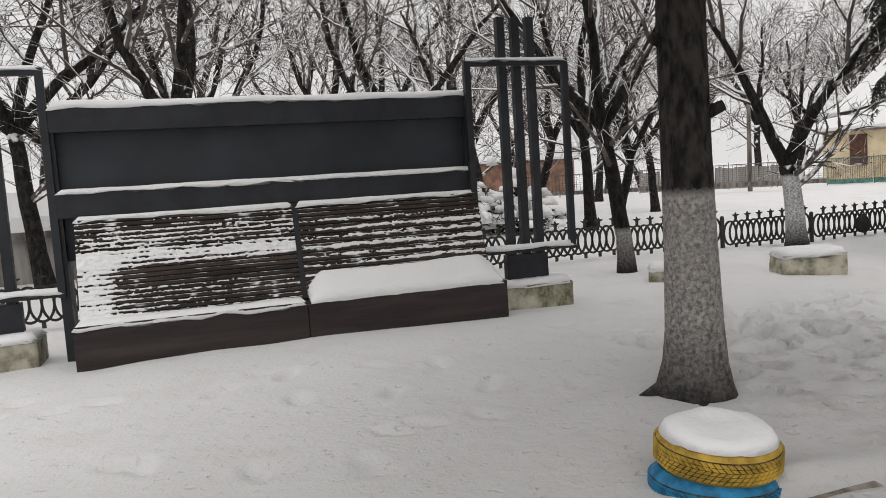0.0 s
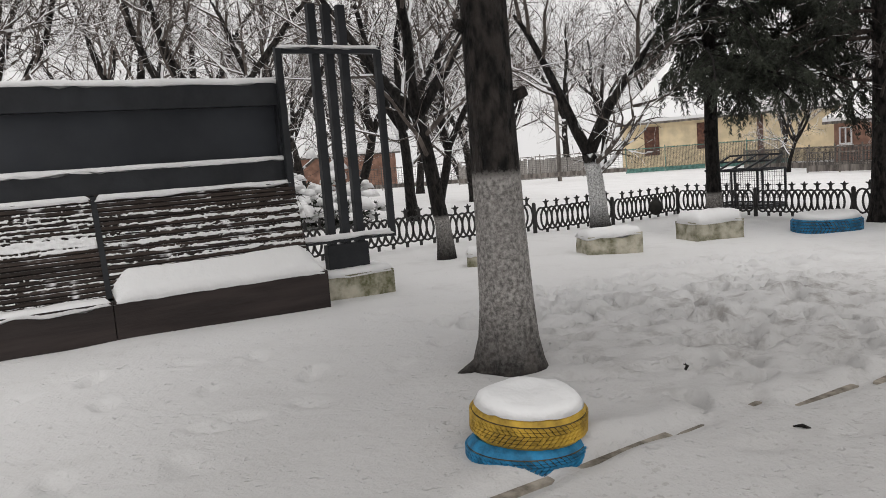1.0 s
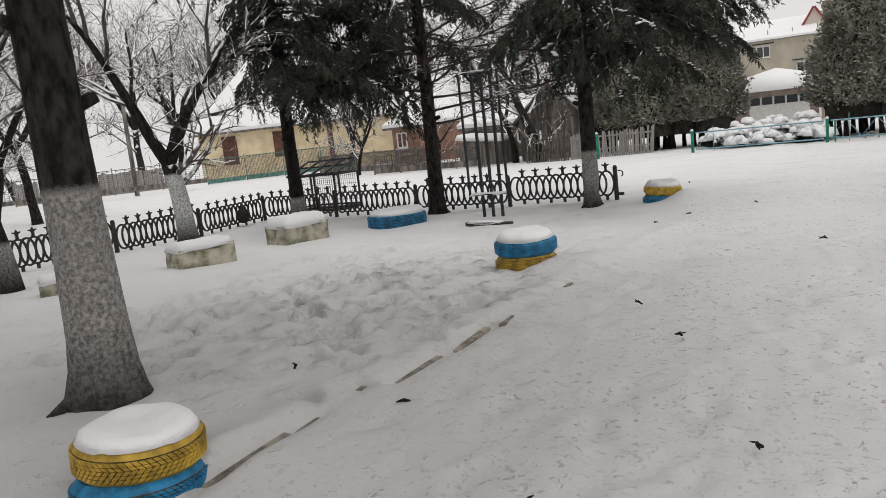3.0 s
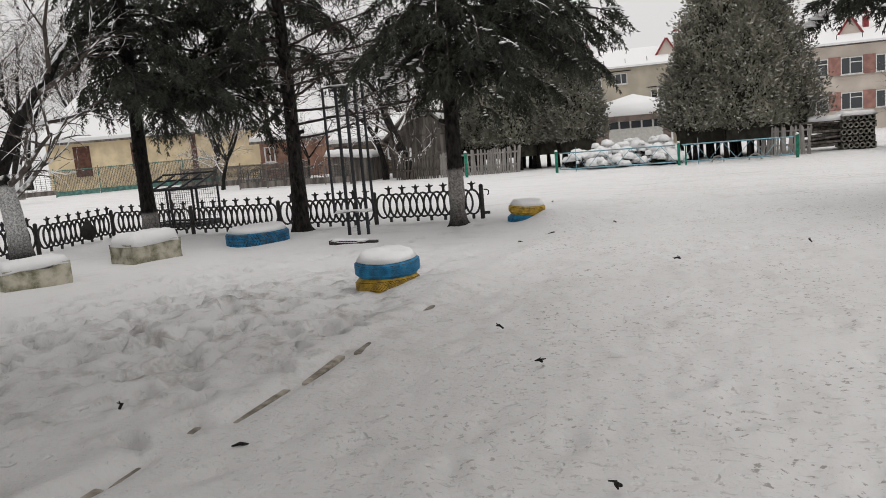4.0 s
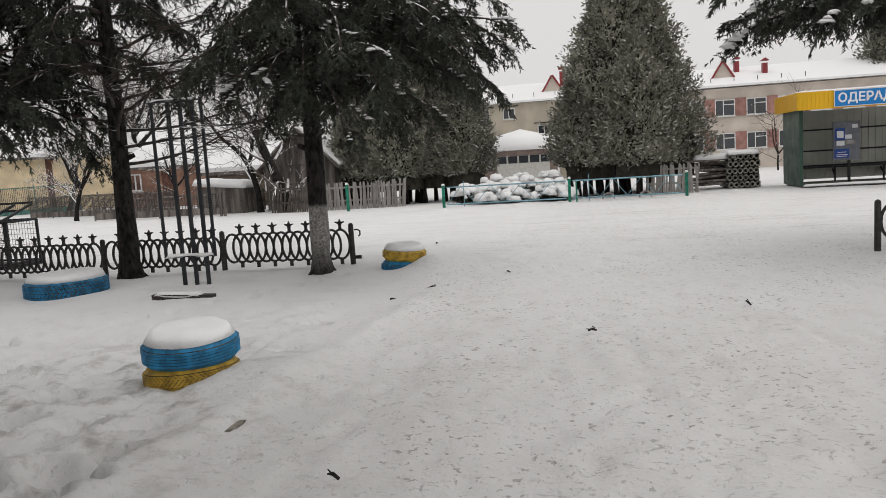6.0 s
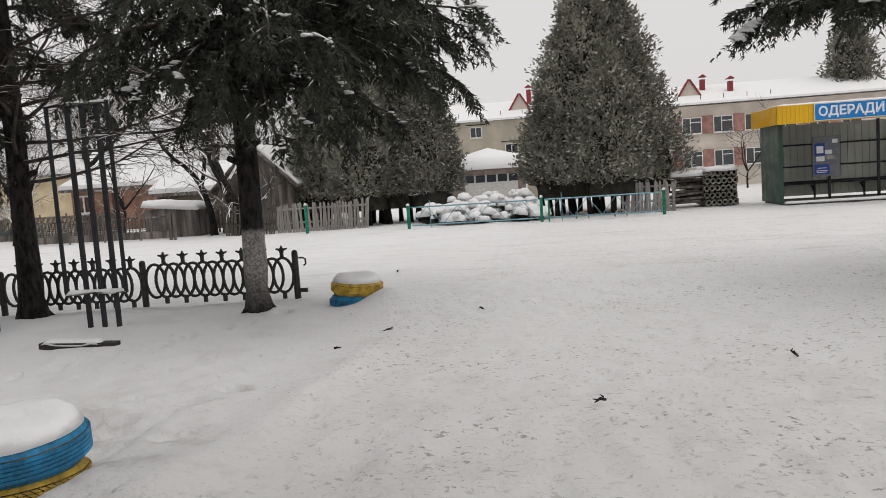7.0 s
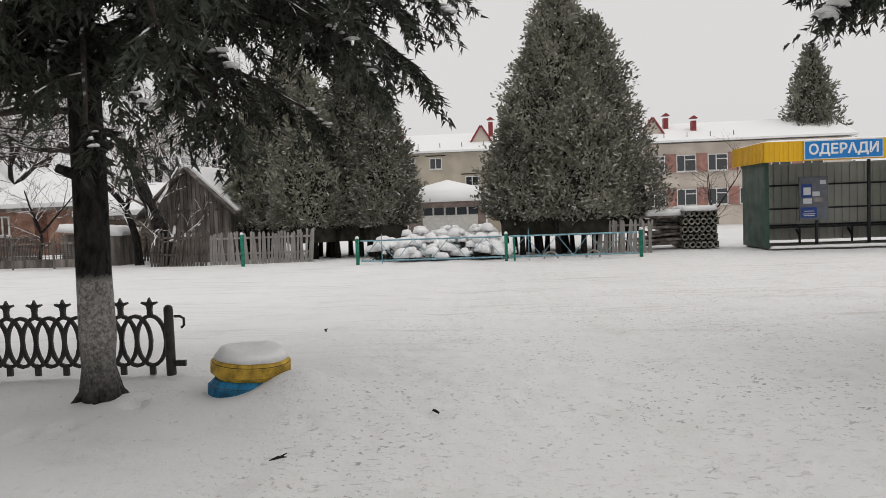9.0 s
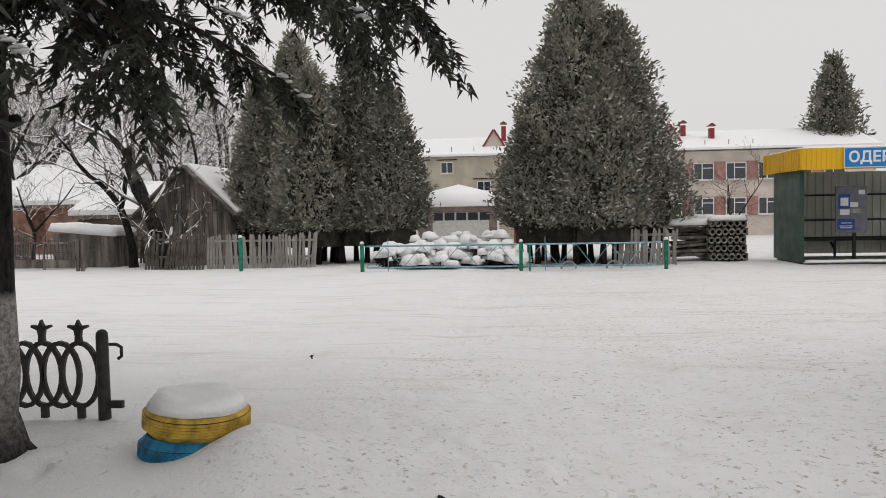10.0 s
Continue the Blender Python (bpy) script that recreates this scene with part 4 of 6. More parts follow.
def build_barn():
    y0, y1, ym, zb = 9.60, 12.45, 11.0, -0.13
    b = thing("wooden_barn", pose(31.5, 0, zb), "weathered grey board barn with a steep snowy gable roof", "barn")
    bm = bmesh.new()
    prism(bm, [(y0, 0), (y1, 0), (y1, 1.75), (ym, 3.0), (y0, 1.75)], 4.0, pose(0, 0, 0, 90, 0, 90))
    part("wall", bm, GREYWOOD, b)
    n = 20
    base = None
    for i in range(n):
        y = y0 + (y1 - y0) * (i + 0.5) / n
        top = 1.75 + 1.25 * (1 - abs(y - ym) / (y1 - ym if y > ym else ym - y0)) - 0.06
        part("board", boxes(((-0.02, y, top / 2), (0.03, (y1 - y0) / n - 0.012, top))), GREYWOOD, b)
    part("beam", boxes(((-0.05, (y0 + y1) / 2, 1.70), (0.05, y1 - y0, 0.07))), GREYWOOD, b)
    for a, e in ((y0 - 0.25, 1.53), (y1 + 0.25, 1.53)):
        L = math.hypot(a - ym, 3.1 - e)
        t = math.degrees(math.atan2(3.1 - e, ym - a))
        cy, cz = (a + ym) / 2, (3.1 + e) / 2
        part("roof", boxes(((1.9, cy, cz), (4.5, L, 0.05), (t, 0, 0))), GREYWOOD, b)
        part("roof_snow", boxes(((2.05, cy, cz + 0.085), (4.1, L - 0.06, 0.11), (t, 0, 0)), bevel=0.035), SNOW, b, "thick snow on the barn roof")


build_barn()


def bus_stop():
    b = thing("bus_stop", pose(29.2, -6.6, -0.10), "green metal bus shelter with a yellow and blue fascia", "bus shelter")
    W, Dp, H = 4.4, 2.1, 2.40
    # local x goes back, local -y along the front
    part("side_wall", boxes(((Dp / 2, 0.02, H / 2), (Dp, 0.05, H))), SHEETGREEN, b, "dark green sheet side wall")
    part("side_wall", boxes(((Dp / 2, -W, H / 2), (Dp, 0.05, H))), SHEETGREEN, b, "dark green sheet side wall")
    bm = bmesh.new()
    n = 80
    pts, step = [], W / n
    for i in range(n):
        y = -W + i * step
        d = 0.03 if i % 4 == 0 else 0.0
        pts += [(Dp + d, y), (Dp + d, y + step)]
    pts += [(Dp + 0.06, 0), (Dp + 0.06, -W)]
    prism(bm, pts, H - 0.1, pose(0, 0, 0.1))
    part("back_wall", bm, SHEETGREY, b, "grey-green profiled sheet back wall")
    for z in (0.55, 1.05, 1.75):
        part("rail", boxes(((Dp - 0.05, -W / 2, z), (0.05, W, 0.05))), STEEL, b)
    for x, y in ((0.03, -0.03), (0.03, -W + 0.05), (0.9, -3.1)):
        part("post", boxes(((x, y, H / 2), (0.07, 0.07, H))), SHEETGREEN if x < 0.5 else STEEL, b)
    part("bench_seat", boxes(((Dp - 0.32, -W / 2 + 0.05, 0.50), (0.40, W - 0.5, 0.05))), STEEL, b)
    for y in (-1.5, -3.0):
        part("bench_leg", boxes(((Dp - 0.32, y, 0.25), (0.05, 0.05, 0.48)), ((Dp - 0.2, y, 0.3), (0.4, 0.04, 0.04), (0, -35, 0))), STEEL, b)
    part("plinth", boxes(((Dp / 2, -W / 2, -0.06), (Dp - 0.02, W - 0.1, 0.16))), KERB, b)
    o = snow_cap("step_snow", ("rect", 0.22, W - 0.1), 0.06, b, 61, cell=0.1)
    o.location = (0.02, -W / 2, 0.0)
    part("roof", boxes(((Dp / 2 - 0.1, -W / 2, H + 0.32), (Dp + 0.7, W + 0.3, 0.06))), STEEL, b)
    o = snow_cap("roof_snow", ("rect", Dp + 0.8, W + 0.4), 0.07, b, 62, cell=0.12)
    o.location = (Dp / 2 - 0.1, -W / 2, H + 0.48)
    # ribbed yellow fascia
    def ribbed(L, rib, z0, z1):
        bm = bmesh.new()
        n = int(L / rib)
        p = []
        for i in range(n):
            d = 0.012 if i % 2 else 0.0
            p += [(i * L / n, -d), ((i + 1) * L / n, -d)]
        p += [(L, 0.03), (0, 0.03)]
        prism(bm, p, z1 - z0, pose(0, 0, z0))
        return bm

    f = part("fascia", ribbed(W + 0.5, 0.06, H - 0.04, H + 0.50), SIGNYELLOW, b, "ribbed yellow sheet fascia")
    f.matrix_basis = pose(-0.55, 0.25, 0, 0, 0, -90)
    f2 = part("fascia", ribbed(Dp + 0.85, 0.06, H - 0.04, H + 0.50), SIGNYELLOW, b, "ribbed yellow sheet fascia")
    f2.matrix_basis = pose(-0.55 + Dp + 0.85, 0.25, 0, 0, 0, 180)
    # name sign
    y0, y1 = -0.80, -2.81
    sg = part("sign", boxes(((-0.60, (y0 + y1) / 2, H + 0.24), (0.03, y0 - y1, 0.50))), PAPER, b, "blue and white name sign")
    part("sign_face", boxes(((-0.618, (y0 + y1) / 2, H + 0.24), (0.008, y0 - y1 - 0.04, 0.46))), SIGNBLUE, sg)
    cu = bpy.data.curves.new("lettering", "FONT")
    cu.body, cu.size, cu.align_x, cu.align_y, cu.extrude = "ОДЕРАДИ", 0.36, "CENTER", "CENTER", 0.003
    cu.offset = 0.010
    tmp = new("lettering", cu)
    me = bpy.data.meshes.new_from_object(tmp.evaluated_get(bpy.context.evaluated_depsgraph_get()))
    bpy.data.objects.remove(tmp)
    me.materials.append(PAPER)
    t = new("lettering", me)
    t.parent = sg
    xs = [v.co.x for v in me.vertices]
    k = 1.78 / (max(xs) - min(xs))
    t.matrix_basis = Matrix.Translation((-0.628, (y0 + y1) / 2, H + 0.24)) @ Matrix.Rotation(radians(-90), 4, "Z") @ Matrix.Rotation(radians(90), 4, "X") @ Matrix.Diagonal((k, k * 1.02, 1, 1))
    # notice board on a post
    nb = part("notice_board", boxes(((0.95, -1.60, 1.34), (0.05, 0.80, 1.25)), bevel=0.01), BOARDGREY, b, "grey notice board with papers")
    part("notice_post", boxes(((1.0, -1.70, 0.36), (0.07, 0.07, 0.72))), STEEL, b)
    for y, z, w, h, mt in ((-1.40, 1.56, 0.30, 0.38, NOTICEBLUE), (-1.41, 1.55, 0.20, 0.22, PAPER), (-1.66, 1.47, 0.20, 0.13, PAPER), (-1.74, 1.30, 0.32, 0.12, PALEWOOD), (-1.42, 1.27, 0.24, 0.15, PAPER), (-1.46, 0.94, 0.44, 0.30, NOTICEBLUE), (-1.85, 1.80, 0.16, 0.12, PAPER)):
        part("notice", boxes(((0.915 - (0.006 if mt is PAPER else 0), y, z), (0.012, w, h))), mt, nb)
    for z, w in ((0.98, 0.26), (0.90, 0.34), (0.85, 0.30)):
        part("print_bar", boxes(((0.905, -1.46, z), (0.008, w, 0.022))), PAPER, nb)


bus_stop()


def hollow_slab(bm, w, h, depth, holes, y0, z0):
    """A concrete slab on edge with round channels, front in x = 0."""
    cw = w / holes
    for i in range(holes):
        cy, cz = y0 + (i + 0.5) * cw, z0 + h / 2
        r = min(cw, h) * 0.33
        out, inn, back = [], [], []
        for k in range(8):
            a = 2 * math.pi * (k + 0.5) / 8
            c, s = math.cos(a), math.sin(a)
            m = max(abs(c), abs(s))
            out.append(bm.verts.new((0, cy + c / m * cw / 2, cz + s / m * h / 2)))
            inn.append(bm.verts.new((0, cy + c * r, cz + s * r)))
            back.append(bm.verts.new((0.35, cy + c * r, cz + s * r)))
        for k in range(8):
            j = (k + 1) % 8
            bm.faces.new((out[k], out[j], inn[j], inn[k]))
            bm.faces.new((inn[k], inn[j], back[j], back[k]))
        bm.faces.new(back)
    for v in ((y0, z0, y0 + w, z0 + h),):
        p = [bm.verts.new((x, y, z)) for x in (0.001, depth) for y in (y0, y0 + w) for z in (z0, z0 + h)]
        for q in ((0, 4, 5, 1), (2, 3, 7, 6), (0, 2, 6, 4), (1, 5, 7, 3), (4, 6, 7, 5)):
            bm.faces.new([p[i] for i in q])


st = thing("slab_stack", pose(30.75, -5.70, -0.13), "stack of hollow concrete slabs with snow on top", "slab stack")
for r in range(5):
    bm = bmesh.new()
    hollow_slab(bm, 1.03 + 0.02 * (r % 2), 0.20, 1.8, 6, 0.02 * ((r * 7) % 3), 0)
    o = part("slab", bm, KERB, st)
    o.location = (0.03 * ((r * 5) % 3), 0, 0.235 * r)
    if r:
        part("batten", boxes(((0.3, 0.5, 0.235 * r - 0.017), (0.08, 1.0, 0.032))), GREYWOOD, st)
o = snow_cap("snow_cap", ("rect", 1.8, 1.1), 0.12, st, 71, cell=0.1)
o.location = (0.9, 0.52, 1.135)
rw = random.Random(8)
for i in range(26):
    wp = thing("timber", pose(31.4 + rw.uniform(-0.4, 0.5), -4.25 + rw.uniform(-0.35, 0.4), 0.0 + 0.035 * i, rw.uniform(-3, 3), rw.uniform(-5, 5), 90 + rw.uniform(-14, 14)), "weathered grey timber on a pile beside the slabs", "timber", "timber pile")
    part("beam", boxes(((0, 0, 0), (rw.uniform(1.0, 1.7), 0.14, 0.07)), bevel=0.008), GREYWOOD, wp)
o = snow_cap("pile_snow", ("rect", 0.9, 1.5), 0.15, None, 72, cell=0.1)
tagged(o, "snow lying on a timber pile", "snow")
o.matrix_world = pose(31.4, -4.3, 0.90)


# ---- pickets and rails ----
def picket_run(a, b, n, h, tilt, mat, label, seed, w=0.07, rails=True):
    f = tagged(new("picket_fence"), label, "fence", "picket fences")
    rnd = random.Random(seed)
    d = Vector((b[0] - a[0], b[1] - a[1], 0))
    rz = math.degrees(math.atan2(d.y, d.x))
    bm = bmesh.new()
    prism(bm, [(-w / 2, -0.15), (w / 2, -0.15), (w / 2, h - 0.05), (0, h), (-w / 2, h - 0.04)], 0.022, pose(0, 0.011, 0, 90, 0, 0))
    first = None
    for i in range(n):
        p = Vector((a[0], a[1], 0)) + d * (i + 0.5) / n
        m = pose(p.x, p.y, gz(p.x, p.y) - rnd.uniform(0, 0.14), rnd.uniform(-4, 4), tilt + rnd.gauss(0, abs(tilt) * 0.35 + 2), rz)
        if first is None:
            first = part("picket", bm, mat, f)
            first.matrix_basis = m
        else:
            share("picket", first, f, m)
    if rails:
        for z in (h * 0.3, h * 0.75):
            c = (Vector((a[0], a[1], 0)) + d * 0.5)
            o = part("rail", boxes(((0, 0.035, 0), (d.length, 0.04, 0.06))), mat, f)
            o.matrix_basis = pose(c.x, c.y, gz(c.x, c.y) + z, 0, 0, rz)
    return f


OLDPICKET = material("dark_snowy_pickets", (0.13, 0.115, 0.10), 0.95, var=0.4, scale=3, bump=0.4, snow=0.45)
picket_run((29.7, 11.55), (29.7, 9.75), 20, 1.15, 7, OLDPICKET, "leaning dark wooden picket fence with snow on the tips", 1, 0.06)
picket_run((29.8, 9.7), (29.95, 6.5), 36, 1.05, 2, PALEWOOD, "pale grey wooden picket fence", 2, 0.07)
picket_run((29.9, -1.9), (29.9, -3.6), 20, 1.05, 3, PALEWOOD, "pale grey wooden picket fence", 3, 0.07)
picket_run((33.0, 15.0), (33.0, 13.2), 14, 1.0, 2, OLDPICKET, "dark wooden picket fence with snow on the rails", 4, 0.07)


def green_fence():
    f = thing("rail_fence", pose(28.15, 0, -0.14), "low green and pale blue metal rail fence", "fence")
    ys = (4.75, 0.62, -3.0)
    for y in ys:
        part("post", boxes(((0, y, 0.34), (0.09, 0.09, 0.84)), bevel=0.008), GREEN, f, "green post")
        o = snow_cap("post_snow", ("rect", 0.1, 0.1), 0.04, f, 80, cell=0.02)
        o.location = (0, y, 0.75)
    rnd = random.Random(4)
    for a, b in zip(ys, ys[1:]):
        a, b = a - 0.1, b + 0.1
        for z in (0.66, 0.10):
            V, F = [], []
            tube(V, F, [(0, a, z), (0, b, z)], [0.022, 0.022], 8)
            raw("rail", V, F, PALEBLUE, f)
        n = 4
        for i in range(n):
            y0, y1 = a + (b - a) * i / n, a + (b - a) * (i + 1) / n
            for p, q in (((0, y0, 0.1), (0, (y0 + y1) / 2, 0.66)), ((0, (y0 + y1) / 2, 0.66), (0, y1, 0.1))):
                V, F = [], []
                tube(V, F, [p, q], [0.009, 0.009], 6)
                raw("brace", V, F, PALEBLUE, f)
        V, F = [], []
        tube(V, F, [(0, a - (a - b) * 0.15, -0.1), (0, a - (a - b) * 0.15, 0.85)], [0.012, 0.012], 6)
        raw("stake", V, F, PALEBLUE, f)
    part("post", boxes(((0.0, 0.40, 0.30), (0.05, 0.05, 0.70))), GREEN, f)


green_fence()
for y in (-0.61, -1.78):
    hp = thing("hoop", pose(28.7, y, -0.16, 0, 0, 90), "pale half-buried tyre hoop behind the rail fence", "hoop", "hoops in the flower bed")
    V, F = [], []
    tube(V, F, [(0.19 * math.cos(0.314 * i), 0, 0.19 * math.sin(0.314 * i)) for i in range(11)], [0.028] * 11, 8)
    raw("band", V, F, PALEWOOD, hp, smooth=True)
gp = thing("marker_post", pose(28.9, 8.32, -0.13), "single green painted post by the fence", "post")
part("shaft", boxes(((0, 0, 0.42), (0.09, 0.09, 1.04)), bevel=0.008), GREEN, gp)
o = snow_cap("post_snow", ("rect", 0.1, 0.1), 0.04, gp, 81, cell=0.02)
o.location = (0, 0, 0.94)
for y in (13.35, 13.2):
    q = thing("fence_post", pose(29.3, y, -0.13, 3, 0, 0), "old dark wooden fence post in the snow", "post", "old fence posts")
    part("shaft", boxes(((0, 0, 0.40), (0.09, 0.09, 1.05)), bevel=0.01), GREYWOOD, q)

WIRE = material("rusty_dark_mesh", (0.10, 0.095, 0.09), 0.8, var=0.3)
MESHGREEN = material("faded_green_frame", (0.10, 0.22, 0.19), 0.7, var=0.3)


def mesh_fence(a, b, panels, h, mat, label, bars=9, cat="fence"):
    f = tagged(new("mesh_fence"), label, cat, "mesh fences")
    d = Vector((b[0] - a[0], b[1] - a[1], 0))
    rz = math.degrees(math.atan2(d.y, d.x))
    L = d.length / panels
    base = None
    for i in range(panels):
        p = Vector((a[0], a[1], 0)) + d * i / panels
        m = pose(p.x, p.y, gz(p.x, p.y), 0, 0, rz)
        if base is None:
            t = 0.05
            fr = part("panel_frame", boxes(((t / 2, 0, h / 2), (t, t, h + 0.2)), ((L / 2, 0, h - t), (L - t, t, t)), ((L / 2, 0, 0.16), (L - t, t, 0.26))), mat, f)
            V, F = [], []
            for k in range(bars):
                x = L * (k + 1) / (bars + 1)
                tube(V, F, [(x, 0, 0.1), (x, 0, h)], [0.014, 0.014], 4, False)
                z = 0.1 + (h - 0.1) * (k + 1) / (bars + 1)
                tube(V, F, [(0, 0.01, z), (L, 0.01, z)], [0.010, 0.010], 4, False)
            nt = raw("netting", V, F, WIRE, fr)
            base = (fr, nt)
            fr.matrix_basis = m
        else:
            fr = share("panel_frame", base[0], f, m)
            share("netting", base[1], fr, Matrix())
    return f


mesh_fence((34.6, 34.2), (41, 27.6), 4, 1.5, MESHGREEN, "faded green metal fence with wire mesh", 26)
mesh_fence((35, 26), (32.5, 17), 6, 1.0, GREYWOOD, "grey garden fence with rusty wire mesh", 20)
mesh_fence((30.6, 19.5), (30.2, 13.6), 4, 0.85, GREYWOOD, "grey garden fence with rusty wire mesh", 10)
mesh_fence((22, 48), (34.6, 34.2), 7, 1.4, GREYWOOD, "grey garden fence with rusty wire mesh", 10)
bf = tagged(new("board_fence"), "weathered grey board fence along the yellow house garden", "fence")
for i in range(40):
    p = Vector((28.5, 43.5, 0)).lerp(Vector((43.5, 29.0, 0)), i / 89)
    if i == 0:
        o0 = part("board", boxes(((0, 0, 0.55), (0.235, 0.03, 1.7))), PALEWOOD, bf)
        o0.matrix_basis = pose(p.x, p.y, -0.13, 0, 0, -44)
    else:
        share("board", o0, bf, pose(p.x, p.y, -0.13 - random.uniform(0, 0.18), 0, random.uniform(-2, 2), -44))
lt = thing("lean_to", pose(31.6, 14.2, -0.13), "low wooden lean-to under a slab of snow", "lean-to")
part("wall", boxes(((0, 0, 0.5), (1.2, 2.0, 1.1))), GREYWOOD, lt)
o = snow_cap("roof_snow", ("rect", 1.5, 2.3), 0.25, lt, 85, cell=0.12)
o.matrix_basis = pose(0, 0, 1.08, 5, 0, 0)
# red gate at the school and a pale vehicle-free yard wall
rg = thing("metal_gate", pose(50, -1.9, -0.35), "dark red sheet metal gate", "gate")
for i in range(5):
    part("sheet", boxes(((0, 2.8 - 0.5 * i, 0.55), (0.04, 0.49, 1.5))), REDROOF, rg)


def wire_cage():
    c = thing("wire_cage", pose(15.3, 10.65, gz(15.3, 11)), "black steel waste cage with wire mesh sides and a sloping lid", "waste cage")
    L, W, H = 1.45, 0.8, 0.88
    t = 0.04
    for x in (0, W):
        for y in (0, L / 2, L):
            part("corner_post", boxes(((x, y, H / 2), (t, t, H))), STEEL, c)
    for z in (0.1, H):
        for x in (0, W):
            part("rail", boxes(((x, L / 2, z), (t, L, t))), STEEL, c)
        for y in (0, L):
            part("rail", boxes(((W / 2, y, z), (W, t, t))), STEEL, c)
    for i in range(5):
        part("lid_bar", boxes(((W / 2 - 0.1, L * i / 4, H + 0.16), (W * 1.1, t, t), (0, -18, 0))), STEEL, c)
    for x, z in ((-0.1, H + 0.02), (W * 0.5, H + 0.19), (W - 0.05, H + 0.32)):
        part("lid_rail", boxes(((x, L / 2, z), (t, L, t))), STEEL, c)
    V, F = [], []
    for i in range(24):
        y = L * (i + 0.5) / 24
        for x in (0, W):
            tube(V, F, [(x, y, 0.1), (x, y, H)], [0.004, 0.004], 3, False)
    for i in range(9):
        z = 0.1 + 0.1 * i
        for x in (0, W):
            tube(V, F, [(x, 0, z), (x, L, z)], [0.004, 0.004], 3, False)
    tagged(raw("netting", V, F, IRON, c), kind="stuff")
    part("floor_tray", boxes(((W / 2, L / 2, 0.04), (W, L, 0.06))), STEEL, c)


wire_cage()
build_house("garden_shed", pose(-4.2, 16.2, 0, 0, 0, 5), 3.0, 2.5, 1.0, 1.5, 0.1, PALEWOOD, "low whitewashed shed under a thick snow roof", (), 0.2, 0.3)
for px, py, h in ((29.4, 34.2, 6.5), (24, 30, 6.5)):
    V, F = [], []
    tube(V, F, [(0, 0, -0.3), (0.05, 0, h)], [0.13, 0.09], 10)
    up = thing("utility_pole", pose(px, py, -0.2), "tall grey wooden utility pole", "pole", "utility poles")
    raw("shaft", V, F, GREYWOOD, up)
    break

# ---- trees ----
def bent(rnd, p, d, L, n, jitter, lift):
    """A wandering line from p along d; lift bends it up or down."""
    pts, d = [Vector(p)], Vector(d).normalized()
    for i in range(n):
        d = (d + Vector((rnd.gauss(0, jitter), rnd.gauss(0, jitter), rnd.gauss(0, jitter) + lift))).normalized()
        pts.append(pts[-1] + d * (L / n))
    return pts


def bare_tree(name, m, seed, height, r, label, bark, fork=0.35, spread=1.0, levels=4, lean=(0, 0), dense=1.0, group="bare trees", forks=None, twig=None):
    """A leafless tree: trunk, limbs and a crown of fine snowy twigs."""
    rnd = random.Random(seed)
    t = thing("bare_tree", m, label, "tree", group)
    TV, TF, CV, CF = [], [], [], []
    trunk = bent(rnd, (0, 0, -0.15), (lean[0], lean[1], 1), height * fork + 0.15, 7, 0.05, 0.02)
    rr = [r * (1.35 if i == 0 else 1.08 if i == 1 else 1 - 0.035 * i) for i in range(8)]
    tube(TV, TF, trunk, rr, 11)

    def grow(p, d, L, rad, lev):
        n = 6 if lev <= 1 else 4 if lev == 2 else 3
        pts = bent(rnd, p, d, L, n, 0.13 if lev < 3 else 0.18, 0.05 if lev < 3 else -0.02)
        radii = [rad * (1 - 0.62 * i / n) for i in range(n + 1)]
        if lev <= 1:
            tube(TV, TF, pts, radii, 8)
        else:
            tube(CV, CF, pts, radii, 5 if lev == 2 else 4 if lev == 3 else 3, False)
        if lev >= levels:
            return
        k = {0: 5, 1: 7, 2: 7, 3: 5}.get(lev, 3)
        k = max(2, int(k * dense + rnd.random()))
        for i in range(k):
            s = 0.25 + 0.75 * (i + rnd.random()) / k
            q = pts[min(int(s * n), n - 1)].lerp(pts[min(int(s * n) + 1, n)], s * n - int(s * n) if s < 1 else 1)
            dd = (pts[-1] - pts[0]).normalized()
            ax = Vector((rnd.gauss(0, 1), rnd.gauss(0, 1), rnd.gauss(0, 1))).cross(dd).normalized()
            nd = dd * math.cos(0.85) + ax * math.sin(0.85) * spread + Vector((0, 0, 0.12))
            grow(q, nd, L * rnd.uniform(0.40, 0.62), max(0.0036, rad * 0.37), lev + 1)

    k = forks or rnd.choice((3, 4))
    for i in range(k):
        a = 2 * math.pi * (i + rnd.uniform(-0.2, 0.2)) / k + seed
        grow(trunk[-1], (math.cos(a) * 0.62 * spread, math.sin(a) * 0.62 * spread, 1), height * (1 - fork) * rnd.uniform(0.7, 0.95), r * rnd.uniform(0.58, 0.78), 1)
    for i in range(3):
        a = rnd.uniform(0, 6.28)
        grow(trunk[rnd.choice((4, 5, 6))], (math.cos(a), math.sin(a), 0.5), height * 0.32, r * 0.32, 2)
    raw("trunk", TV, TF, bark, t, smooth=True)
    tagged(raw("crown", CV, CF, twig or TWIG, t), kind="stuff")
    return t


